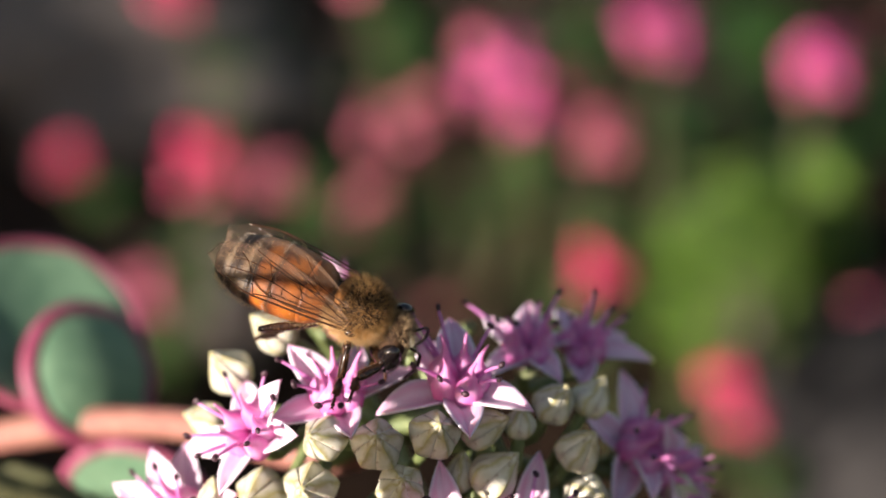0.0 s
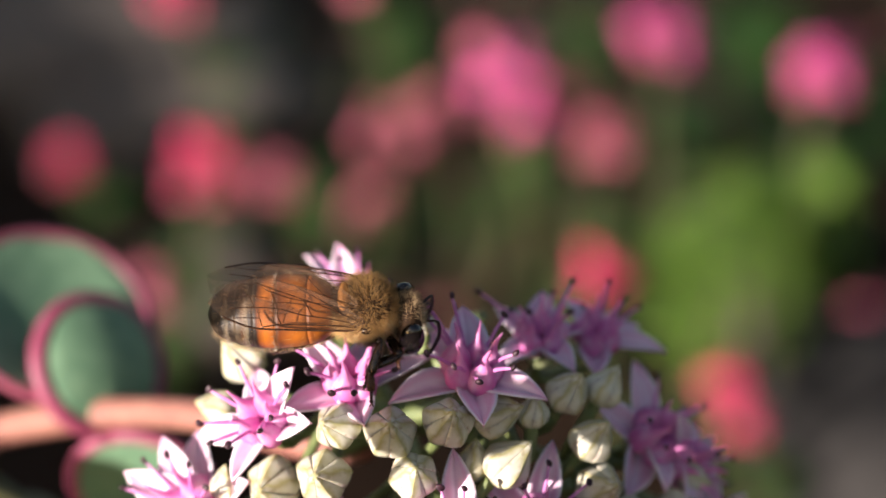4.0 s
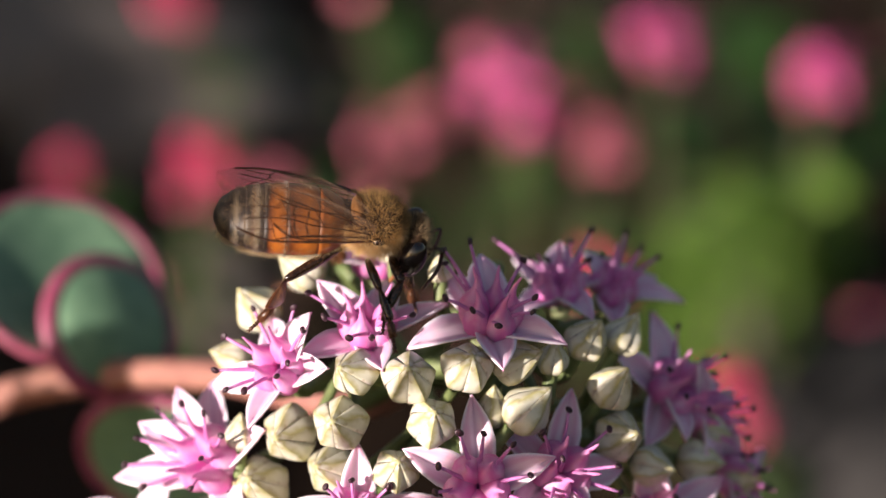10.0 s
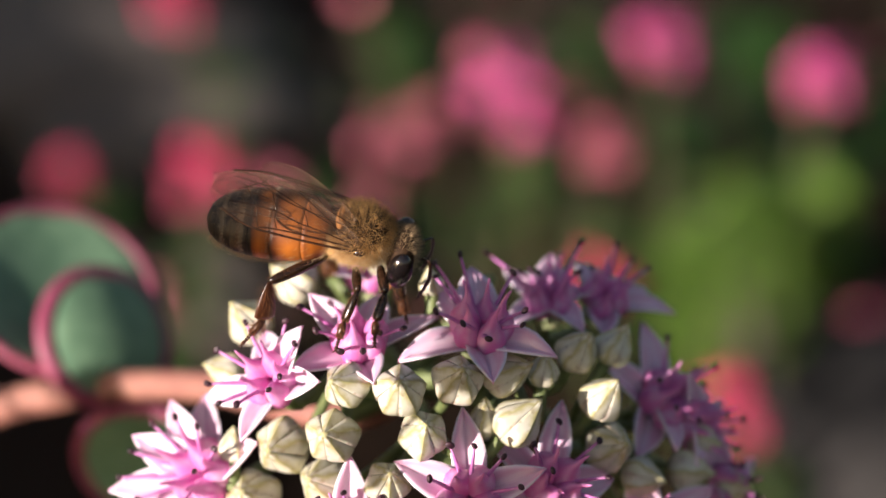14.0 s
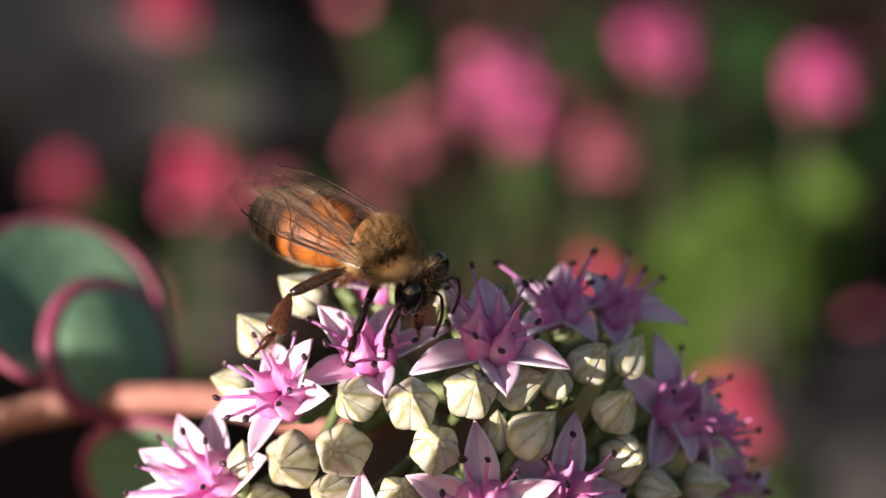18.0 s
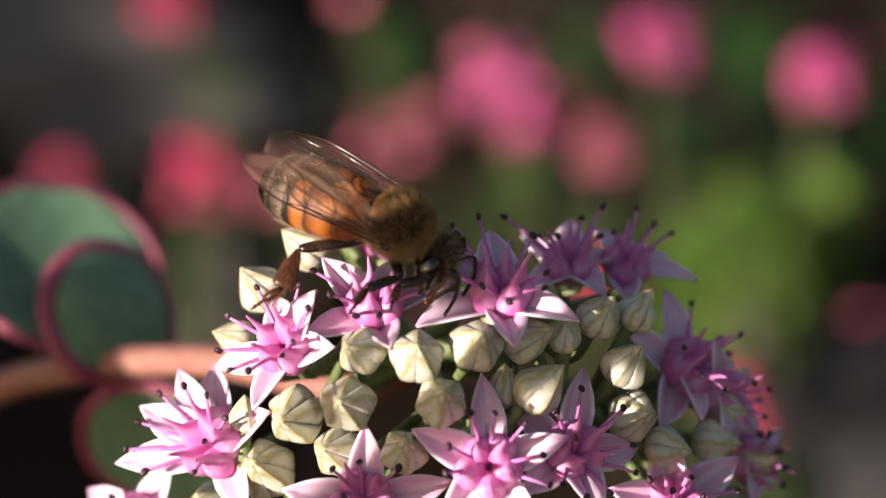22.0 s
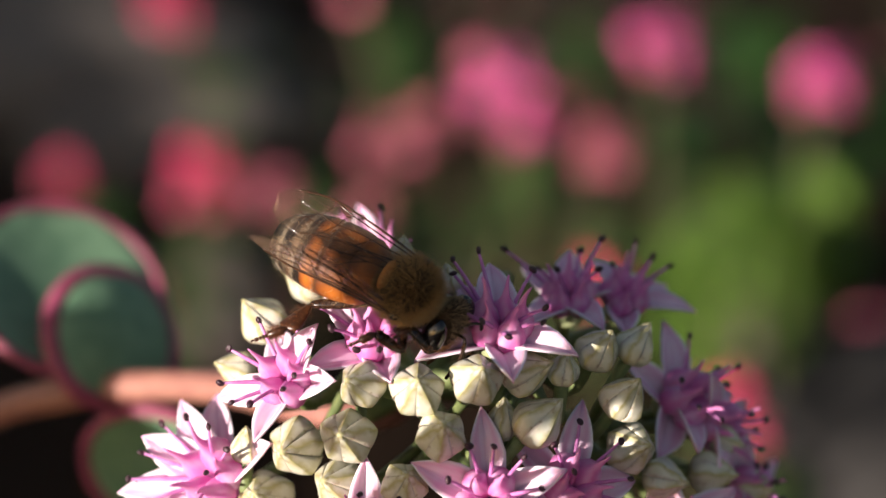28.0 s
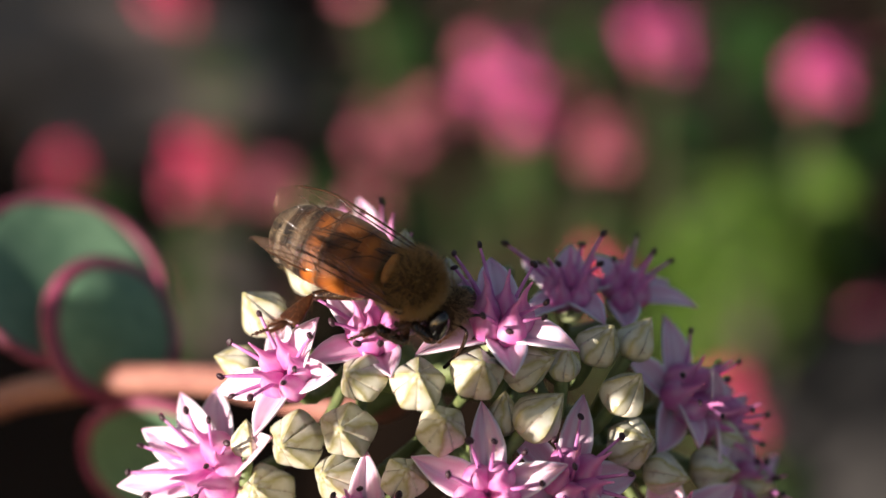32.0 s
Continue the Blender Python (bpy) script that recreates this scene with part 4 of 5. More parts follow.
# ---- the honey bee: x to its head, y to its left, z to its back ----
BEE_ROWS = [
    (0, pose(-0.002467, -0.006974, 0.005006, 28.50, 13.79, -19.36)),
    (0.5, pose(-0.002721, -0.007065, 0.004884, 31.01, 13.20, -18.95)),
    (1, pose(-0.002948, -0.007254, 0.004526, 32.95, 10.21, -14.91)),
    (1.5, pose(-0.002795, -0.007349, 0.004288, 33.79, 4.62, -9.09)),
    (2, pose(-0.003004, -0.007442, 0.004128, 33.80, -0.35, -4.02)),
    (2.5, pose(-0.003326, -0.007303, 0.004536, 33.34, -2.40, -1.03)),
    (3, pose(-0.003349, -0.007332, 0.004459, 32.58, -3.27, -1.74)),
    (3.5, pose(-0.002998, -0.007270, 0.004427, 31.72, -5.03, -4.81)),
    (5.5, pose(-0.002970, -0.007088, 0.004712, 23.00, -2.70, 3.40)),
    (6, pose(-0.002984, -0.007077, 0.004633, 21.47, 0.36, 0.72)),
    (6.5, pose(-0.003141, -0.007210, 0.004578, 21.23, 4.05, 0.12)),
    (7, pose(-0.003300, -0.007328, 0.004567, 21.42, 6.67, 0.89)),
    (7.5, pose(-0.003447, -0.007203, 0.004683, 21.09, 6.45, 1.26)),
    (8, pose(-0.003493, -0.007022, 0.005025, 20.53, 5.13, 3.67)),
    (8.5, pose(-0.003738, -0.007041, 0.005326, 20.05, 4.54, 7.34)),
    (9, pose(-0.003805, -0.006925, 0.005682, 19.74, 4.80, 8.01)),
    (9.5, pose(-0.003588, -0.006705, 0.005844, 19.69, 5.10, 5.67)),
    (10, pose(-0.003477, -0.006609, 0.005931, 19.76, 4.82, 4.40)),
    (10.5, pose(-0.003608, -0.006650, 0.006102, 19.90, 4.87, 5.25)),
    (11, pose(-0.003702, -0.006677, 0.006137, 20.13, 5.37, 2.97)),
    (11.5, pose(-0.003591, -0.006574, 0.006106, 20.25, 5.27, -2.82)),
    (12, pose(-0.003518, -0.006460, 0.006120, 20.39, 4.89, -6.50)),
    (12.5, pose(-0.003537, -0.006412, 0.006115, 20.71, 4.90, -6.93)),
    (13, pose(-0.003568, -0.006335, 0.006183, 21.08, 4.24, -7.57)),
    (13.5, pose(-0.003636, -0.006308, 0.006164, 21.54, 2.69, -9.36)),
    (14, pose(-0.003638, -0.006323, 0.006095, 22.03, 1.94, -9.78)),
    (14.5, pose(-0.003763, -0.006281, 0.006195, 22.48, 2.44, -7.90)),
    (16.5, pose(-0.004083, -0.006430, 0.005960, 26.31, 0.77, -34.05)),
    (17, pose(-0.003358, -0.006258, 0.006387, 27.10, 1.06, -32.41)),
    (17.5, pose(-0.003225, -0.006463, 0.005945, 27.84, 1.82, -32.25)),
    (18, pose(-0.003019, -0.006490, 0.005848, 28.58, 2.16, -33.56)),
    (18.5, pose(-0.003365, -0.006548, 0.005710, 29.31, 2.40, -35.16)),
    (19, pose(-0.003195, -0.006661, 0.005470, 29.90, 3.56, -35.65)),
    (19.5, pose(-0.003346, -0.006733, 0.005313, 30.25, 4.70, -35.94)),
    (20, pose(-0.003272, -0.006772, 0.005258, 30.59, 5.36, -35.83)),
    (20.5, pose(-0.002993, -0.006724, 0.005450, 30.96, 5.50, -33.97)),
    (21, pose(-0.002880, -0.006841, 0.005243, 31.21, 5.07, -31.67)),
    (21.5, pose(-0.002576, -0.006920, 0.004972, 31.46, 4.64, -30.88)),
    (22, pose(-0.002410, -0.007049, 0.004545, 31.84, 5.08, -30.59)),
    (22.5, pose(-0.002275, -0.007112, 0.004324, 32.40, 6.89, -29.48)),
    (23, pose(-0.002335, -0.007231, 0.004034, 33.05, 7.96, -28.62)),
    (23.5, pose(-0.002213, -0.007282, 0.003915, 33.78, 6.58, -28.07)),
    (24, pose(-0.002038, -0.007359, 0.003750, 34.63, 5.08, -27.30)),
    (24.5, pose(-0.002034, -0.007385, 0.003683, 35.39, 5.94, -27.09)),
    (25, pose(-0.001965, -0.007514, 0.003390, 36.10, 7.39, -27.73)),
    (25.5, pose(-0.002003, -0.007556, 0.003289, 36.94, 6.77, -28.98)),
    (27.5, pose(-0.002053, -0.007644, 0.002894, 39.75, 7.11, -31.74)),
    (28, pose(-0.001949, -0.007658, 0.002849, 40.48, 8.03, -31.77)),
    (28.5, pose(-0.001945, -0.007726, 0.002779, 41.07, 8.81, -30.57)),
    (29, pose(-0.001893, -0.007820, 0.002646, 41.51, 9.16, -29.96)),
    (29.5, pose(-0.001834, -0.007838, 0.002603, 41.73, 9.11, -30.38)),
    (30, pose(-0.001896, -0.007818, 0.002632, 41.94, 9.18, -30.37)),
    (30.5, pose(-0.001918, -0.007844, 0.002590, 42.35, 9.14, -29.54)),
    (31, pose(-0.002008, -0.007826, 0.002641, 42.80, 8.58, -29.02)),
    (31.5, pose(-0.001901, -0.007783, 0.002730, 43.13, 8.60, -28.60)),
    (32, pose(-0.001831, -0.007674, 0.002946, 43.39, 9.92, -27.76)),
]
# The head: time, turn in degrees, height in mm.
HEAD_ROWS = [
    (0, 10, -1.35),
    (0.5, 16, -1.35),
    (1, 18, -1.20),
    (1.5, 16, -1.05),
    (2, 16, -1.00),
    (2.5, 20, -1.00),
    (3, 20, -1.05),
    (3.5, 16, -1.15),
    (5.5, 8, -1.25),
    (6, 4, -1.25),
    (6.5, 10, -1.15),
    (7, 8, -0.95),
    (7.5, 8, -1.00),
    (8, 4, -1.00),
    (8.5, 4, -1.00),
    (9, 6, -1.10),
    (9.5, 2, -1.15),
    (10, 0, -1.20),
    (10.5, 2, -1.20),
    (11, 4, -1.20),
    (11.5, 2, -1.25),
    (12, 2, -1.25),
    (12.5, 4, -1.20),
    (13, 4, -1.20),
    (13.5, 6, -1.20),
    (14, 6, -1.15),
    (14.5, 8, -1.20),
    (16.5, 6, -1.80),
    (17, 4, -1.75),
    (17.5, 2, -1.80),
    (18, 0, -1.75),
    (18.5, 0, -1.75),
    (19, 0, -1.75),
    (19.5, -2, -1.80),
    (20, -2, -1.75),
    (20.5, 0, -1.75),
    (21, 2, -1.75),
    (21.5, -2, -1.80),
    (22, -4, -1.80),
    (22.5, -6, -1.80),
    (23, -4, -1.75),
    (23.5, -6, -1.75),
    (24, -8, -1.65),
    (24.5, -8, -1.70),
    (25, -8, -1.75),
    (25.5, -6, -1.65),
    (27.5, -6, -1.60),
    (28, -8, -1.55),
    (28.5, -6, -1.55),
    (29, -6, -1.50),
    (29.5, -8, -1.50),
    (30, -8, -1.55),
    (30.5, -8, -1.50),
    (31, -6, -1.45),
    (31.5, -10, -1.45),
    (32, -12, -1.45),
]


def fur_mesh(name, surface_at, count, length, radius, sweep, material, seed):
    """Fine tapered hairs that stand on a body; sweep bends their tips."""
    rng = random.Random(seed)
    verts, faces = [], []
    for _ in range(count):
        p, n = surface_at(rng)
        if p is None:
            continue
        n = (n + Vector((rng.gauss(0, 0.34), rng.gauss(0, 0.34), rng.gauss(0, 0.34)))).normalized()
        l = length * rng.uniform(0.55, 1.15)
        side = n.orthogonal().normalized() * radius
        up = n.cross(side)
        mid = p + n * l * 0.55
        tip = p + n * l + Vector(sweep) * l
        k = len(verts)
        for q, s in ((p, 1.0), (mid, 0.8)):
            for a in (0, 2.0944, 4.18879):
                verts.append(q + (side * math.cos(a) + up * math.sin(a)) * s)
        verts.append(tip)
        for i in range(3):
            j = (i + 1) % 3
            faces += [(k + i, k + j, k + 3 + j, k + 3 + i), (k + 3 + i, k + 3 + j, k + 6)]
    return mesh_of(name, verts, faces, material)


def on_ball(radii, centre=(0, 0, 0), keep=None):
    def at(rng):
        d = Vector((rng.gauss(0, 1), rng.gauss(0, 1), rng.gauss(0, 1))).normalized()
        if keep and not keep(d, rng):
            return None, None
        p = Vector((d.x * radii[0], d.y * radii[1], d.z * radii[2])) + Vector(centre)
        return p, Vector((d.x / radii[0], d.y / radii[1], d.z / radii[2])).normalized()
    return at


ABDOMEN_S = [0, 0.06, 0.15, 0.3, 0.45, 0.6, 0.75, 0.88, 0.96, 1.0]
ABDOMEN_R = [0.90, 1.55, 2.02, 2.26, 2.32, 2.26, 2.04, 1.60, 1.08, 0.20]


def abdomen_ring(s, grow=0.0):
    r = float(np.interp(s, ABDOMEN_S, ABDOMEN_R)) + grow
    return -7.8 * s, r, r * 0.79, 0.05 * math.sin(s * 2.6) + 0.02 * s


def abdomen_slice(name, s0, s1, grow0, grow1, material, seg=36, steps=7, closed=True):
    verts, faces = [], []
    for i in range(steps + 1):
        k = i / steps
        x, ry, rz, zc = abdomen_ring(s0 + (s1 - s0) * k, grow0 + (grow1 - grow0) * k)
        for j in range(seg):
            a = 2 * math.pi * j / seg
            verts.append(Vector((x, ry * math.cos(a), zc + rz * math.sin(a))) * MM)
    for i in range(steps):
        for j in range(seg):
            a, b = i * seg + j, i * seg + (j + 1) % seg
            faces.append((a, b, b + seg, a + seg))
    faces += [tuple(range(seg))[::-1], tuple(steps * seg + j for j in range(seg))]
    return mesh_of(name, verts, faces, material)


def on_abdomen(s_lo, s_hi, keep):
    def at(rng):
        s, a = rng.uniform(s_lo, s_hi), rng.uniform(0, 2 * math.pi)
        if not keep(math.sin(a), rng):
            return None, None
        x, ry, rz, zc = abdomen_ring(s, 0.03)
        return Vector((x, ry * math.cos(a), zc + rz * math.sin(a))) * MM, Vector((-0.5, math.cos(a), math.sin(a))).normalized()
    return at


def wing_outline(length, chord, u, v):
    """Leading edge on y = 0, trailing edge towards +y."""
    lead = -0.06 * chord * math.sin(math.pi * u)
    deep = chord * (0.10 + 0.90 * math.sin(math.pi * min(1, 0.06 + 0.60 * u ** 0.9)) ** 1.1) * math.sqrt(max(1 - max(0, (u - 0.62) / 0.38) ** 2.6, 0.0)) + 0.40 * chord * (max(0, u - 0.68) / 0.32) ** 2.6
    x = length * u
    y = lead + deep * v + 0.42 * chord * (max(0, u - 0.68) / 0.32) ** 2.6 * (1 - v)
    z = 0.05 * chord * math.sin(v * 9 + u * 3) * (0.3 + v) * 0.5 + 0.05 * length * math.sin(math.pi * u) * 0.4 - 0.16 * chord * v * v
    return x, y, z


def wing_mesh(name, length, chord):
    return shell(name, lambda u, v: Vector(wing_outline(length, chord, u, v)) * MM, 26, 10, 0.00002, M_WING)


def vein_mesh(length, chord, lines):
    verts, faces = [], []
    for r, pts in lines:
        p = [Vector(wing_outline(length, chord, u, v)) * MM for u, v in pts]
        line = curve(p, 5)
        a, b = tube_data(line, list(np.linspace(r, r * 0.75, len(line)) * 0.75 * MM), 6)
        k = len(verts)
        verts += a
        faces += [tuple(i + k for i in q) for q in b]
    return mesh_of("vein", verts, faces, M_VEIN)


FORE_VEINS = [(0.10, [(0, 0), (0.2, 0), (0.45, 0), (0.7, 0), (0.9, 0.02)]), (0.07, [(0, 0.25), (0.2, 0.16), (0.4, 0.12), (0.55, 0.08), (0.64, 0.02)]),
              (0.055, [(0.02, 0.4), (0.2, 0.38), (0.4, 0.36), (0.55, 0.42), (0.72, 0.40), (0.86, 0.30)]), (0.05, [(0.02, 0.6), (0.2, 0.68), (0.42, 0.72), (0.6, 0.80), (0.72, 0.92)]),
              (0.045, [(0.33, 0.37), (0.36, 0.55), (0.40, 0.72)]), (0.045, [(0.52, 0.12), (0.55, 0.28), (0.55, 0.42)]), (0.04, [(0.64, 0.05), (0.66, 0.2), (0.68, 0.40)]),
              (0.04, [(0.55, 0.42), (0.58, 0.6), (0.62, 0.80)]), (0.04, [(0.70, 0.40), (0.74, 0.6), (0.80, 0.75)]), (0.04, [(0.66, 0.2), (0.76, 0.18), (0.84, 0.10)]),
              (0.04, [(0.15, 0.68), (0.3, 0.85), (0.45, 0.95)]), (0.035, [(0.62, 0.6), (0.74, 0.62), (0.84, 0.56)])]
HIND_VEINS = [(0.05, [(0, 0), (0.3, 0), (0.6, 0), (0.85, 0.02)]), (0.04, [(0.02, 0.3), (0.3, 0.35), (0.55, 0.4), (0.8, 0.45)]), (0.035, [(0.3, 0.35), (0.45, 0.65), (0.55, 0.9)]), (0.035, [(0.4, 0.0), (0.48, 0.38)])]


def leg_piece(name, length, stops, flat, material):
    """A tapered limb along x; stops are (place, radius in mm)."""
    n = 12
    pts = [(length * i / n * MM, 0, 0) for i in range(n + 1)]
    rad = np.interp(np.linspace(0, 1, n + 1), [s for s, _ in stops], [r for _, r in stops])
    v, f = tube_data(pts, rad * MM, 10)
    v = [Vector((p.x, p.y * flat, p.z)) for p in v]
    return mesh_of(name, v, f, material)


def tarsus_mesh(length, broad, material):
    verts, faces = [], []
    cuts = [0, 0.60, 0.68, 0.77, 0.86, 1.0]
    for i in range(5):
        a, b = cuts[i] * length, cuts[i + 1] * length
        r = broad if i == 0 else 0.13
        line = [(a * MM, 0, 0), ((a + 0.3 * (b - a)) * MM, 0, 0), ((b - 0.05) * MM, 0, 0), (b * MM, 0, 0)]
        v, f = tube_data(line, [0.5 * r * MM, r * MM, r * MM, 0.4 * r * MM], 7)
        k = len(verts)
        verts += v
        faces += [tuple(q + k for q in g) for g in f]
    for s in (-1, 1):
        v, f = tube_data([(length * MM, 0, 0), ((length + 0.15) * MM, s * 0.1 * MM, 0.02 * MM), ((length + 0.22) * MM, s * 0.16 * MM, -0.12 * MM)], [0.05 * MM, 0.04 * MM, 0.01 * MM], 5)
        k = len(verts)
        verts += v
        faces += [tuple(q + k for q in g) for g in f]
    return mesh_of("tarsus", verts, faces, material)


def leg_fur(length, reach, seed):
    def at(rng):
        a = rng.uniform(0, 2 * math.pi)
        d = Vector((0.5, math.cos(a), math.sin(a)))
        return Vector((length * rng.uniform(0.1, 1) * MM, 0.12 * MM * d.y, 0.25 * MM * d.z)), d.normalized()
    return fur_mesh("bristles", at, 150, reach * MM, 0.009 * MM, (0.3, 0, 0), M_AMBER, seed)


# name, hip, pole, femur, tibia, tarsus, resting places of the foot over time.
LEGS = [
    ("hind_leg", (-1.9, -1.2, -0.9), (-0.80, -0.57, 0.17), 3.8, 2.45, 2.0, [(0, (-0.0087, -0.0040, 0.0016)), (3.5, (-0.0087, -0.0040, 0.0016)), (5.5, (-0.0105, -0.0087, 0.0003)), (32, (-0.0105, -0.0087, 0.0003))]),
    ("middle_leg", (-0.3, -1.2, -1.75), (0.35, -1.0, 0.3), 2.1, 2.0, 1.7, [(0, (-0.0040, -0.0098, 0.0004)), (3.5, (-0.0026, -0.0105, 0.0002)), (11.2, (-0.0022, -0.0109, 0.0002)), (12.0, (-0.0051, -0.0097, 0.0005)), (32, (-0.0051, -0.0097, 0.0005))]),
    ("front_leg", (1.1, -0.9, -1.7), (0.6, -0.8, 0.2), 1.9, 1.7, 1.4, [(0, (-0.0030, -0.0094, 0.0006)), (32, (-0.0028, -0.0096, 0.0008))]),
    ("hind_leg", (-1.3, 1.2, -1.5), (-0.8, 0.3, 0.7), 3.3, 2.5, 1.7, [(0, (-0.0063, 0.0009, -0.0004)), (32, (-0.0063, 0.0009, -0.0004))]),
    ("middle_leg", (-0.3, 1.2, -1.75), (0.3, 1.0, 0.3), 2.1, 2.0, 1.7, [(0, (-0.0017, 0.0001, 0.0015)), (32, (-0.0017, 0.0001, 0.0015))]),
    ("front_leg", (1.1, 0.9, -1.7), (0.6, 0.8, 0.2), 1.9, 1.7, 1.4, [(0, (-0.0011, -0.0056, -0.0002)), (32, (-0.0011, -0.0056, -0.0002))]),
]
MOVING = {}


def bee():
    start = BEE_ROWS[0][1]
    b = thing("honey_bee", start, "tawny honey bee with amber banded abdomen feeding on pink blossom", "bee")
    MOVING["bee"] = b
    thorax = part("thorax", ball("thorax", (1.66 * MM, 1.62 * MM, 1.52 * MM), M_THORAX, 28, 20), b, start, "furry brown thorax")
    body = (1.66 * MM, 1.62 * MM, 1.52 * MM)
    bare = lambda d: -0.92 < d.x < -0.35 and d.z > 0.35 and abs(d.y) < 0.62
    part("fur", fur_mesh("fur", on_ball(body, keep=lambda d, r: d.z > -0.4 and not bare(d) and (d.z < 0.38 or r.random() < 0.40)), 10500, 0.80 * MM, 0.0095 * MM, (-0.25, 0, 0.05), M_FUZZ, 1), thorax, start, "tawny fur", "stuff")
    part("fur", fur_mesh("fur", on_ball(body, keep=lambda d, r: d.z < 0.15), 5500, 0.85 * MM, 0.008 * MM, (-0.1, 0, -0.15), M_FUZZ_PALE, 2), thorax, start, "pale buff fur", "stuff")
    part("fur", fur_mesh("fur", on_ball(body, keep=lambda d, r: d.z > 0.30 and d.x > -0.5), 3400, 0.56 * MM, 0.011 * MM, (-0.2, 0, 0.1), M_FUZZ_DARK, 3), thorax, start, "dark brown fur", "stuff")
    part("fur", fur_mesh("fur", on_ball(body, keep=lambda d, r: d.x < -0.55 and -0.35 < d.z < 0.35), 6500, 0.95 * MM, 0.009 * MM, (-0.5, 0, 0.1), M_FUZZ, 8), thorax, start, "long golden fur behind the wings", "stuff")
    part("scutellum", ball("scutellum", (0.40 * MM, 0.98 * MM, 0.34 * MM), M_SCUTELLUM, 18, 12), b, start @ pose(-1.10 * MM, 0, 1.28 * MM, 0, -42, 0), "downy orange-brown back plate")
    for s in (-1, 1):
        part("tegula", ball("tegula", (0.38 * MM, 0.28 * MM, 0.25 * MM), M_CHITIN, 12, 8), b, start @ pose(0.15 * MM, s * 1.80 * MM, 0.35 * MM))
    # Abdomen: a pale core under six overlapping plates.
    hang = start @ pose(-1.50 * MM, 0, 0.0)
    abdomen = part("abdomen", abdomen_slice("abdomen", 0.0, 0.995, -0.12, -0.05, M_ABDOMEN, 36, 30), b, hang, "amber abdomen with black bands")
    cuts = [0.02, 0.21, 0.45, 0.62, 0.76, 0.88, 0.998]
    for i in range(6):
        part("tergite", abdomen_slice("tergite", cuts[i], min(cuts[i + 1] + 0.012, 0.999), 0.0, 0.014 if i < 5 else 0.0, M_ABDOMEN), abdomen, hang)
    part("fur", fur_mesh("fur", on_abdomen(0.02, 0.97, lambda z, r: z < -0.35 or r.random() < 0.05), 5200, 0.36 * MM, 0.007 * MM, (-0.7, 0, -0.1), M_FUZZ_PALE, 4), abdomen, hang, "pale fringe", "stuff")
    for s0, s1 in ((0.46, 0.475), (0.655, 0.70), (0.80, 0.85)):
        part("hair_band", fur_mesh("hair_band", on_abdomen(s0, s1, lambda z, r: True), 360, 0.15 * MM, 0.007 * MM, (-1.2, 0, 0), M_FUZZ_GREY, int(s0 * 100)), abdomen, hang, "pale hair band", "stuff")
    # Head.
    neck = start @ pose(2.25 * MM, 0, -1.4 * MM, 0, 14, 0)
    def face_warp(v):
        k = 1 - 0.22 * max(0, -v.z / (1.75 * MM))
        return Vector((v.x, v.y * k, v.z))
    head = part("head", ball("head", (0.88 * MM, 1.75 * MM, 1.65 * MM), M_THORAX, 26, 18, face_warp), b, neck, "dark furry head")
    MOVING["head"] = head
    for s in (-1, 1):
        part("compound_eye", ball("compound_eye", (0.74 * MM, 0.60 * MM, 1.24 * MM), M_EYE, 24, 18), head, neck @ pose(0.02 * MM, s * 1.56 * MM, 0.05 * MM, s * 10, 0, s * 12), "glossy black compound eye")
        line = curve([(0, 0, 0), (0.4 * MM, s * 0.3 * MM, 0.30 * MM), (0.8 * MM, s * 0.5 * MM, 0.5 * MM), (1.0 * MM, s * 0.6 * MM, 0.25 * MM), (1.15 * MM, s * 0.7 * MM, -1.0 * MM), (0.85 * MM, s * 0.75 * MM, -2.7 * MM)], 5)
        rad = np.interp(np.linspace(0, 1, len(line)), [0, 0.35, 0.5, 0.6, 1], [0.10, 0.08, 0.09, 0.12, 0.11]) * MM
        part("antenna", tube("antenna", line, rad, M_CHITIN, 8), head, neck @ pose(0.72 * MM, s * 0.35 * MM, 0.1 * MM), "dark elbowed antenna")
        part("mandible", ball("mandible", (0.28 * MM, 0.2 * MM, 0.5 * MM), M_AMBER, 10, 8), head, neck @ pose(0.3 * MM, s * 0.4 * MM, -1.6 * MM, s * 20, 0, 0))
    part("labrum", ball("labrum", (0.3 * MM, 0.7 * MM, 0.5 * MM), M_AMBER, 14, 10), head, neck @ pose(0.45 * MM, 0, -1.25 * MM))
    tongue = curve([(0, 0, 0), (0.05 * MM, 0, -0.9 * MM), (-0.2 * MM, 0, -2.0 * MM)], 5)
    part("proboscis", tube("proboscis", tongue, np.linspace(0.26, 0.10, len(tongue)) * MM, M_AMBER, 8), head, neck @ pose(0.1 * MM, 0, -1.6 * MM), "brown tongue in the blossom")
    part("fur", fur_mesh("fur", on_ball((0.85 * MM, 1.6 * MM, 1.6 * MM), keep=lambda d, r: abs(d.y) < 0.60 or d.z < -0.75), 2300, 0.5 * MM, 0.008 * MM, (0.1, 0, 0.1), M_FUZZ_PALE, 6), head, neck, "tawny face fur", "stuff")
    part("fur", fur_mesh("fur", on_ball((0.85 * MM, 1.5 * MM, 1.65 * MM), keep=lambda d, r: d.z > 0.1 and abs(d.y) < 0.6), 900, 0.5 * MM, 0.009 * MM, (0.1, 0, 0.2), M_FUZZ_DARK, 7), head, neck, "dark crown fur", "stuff")
    # Wings, folded back over the abdomen.
    fore, hind = wing_mesh("forewing", 9.1, 3.1), wing_mesh("hindwing", 6.4, 2.0)
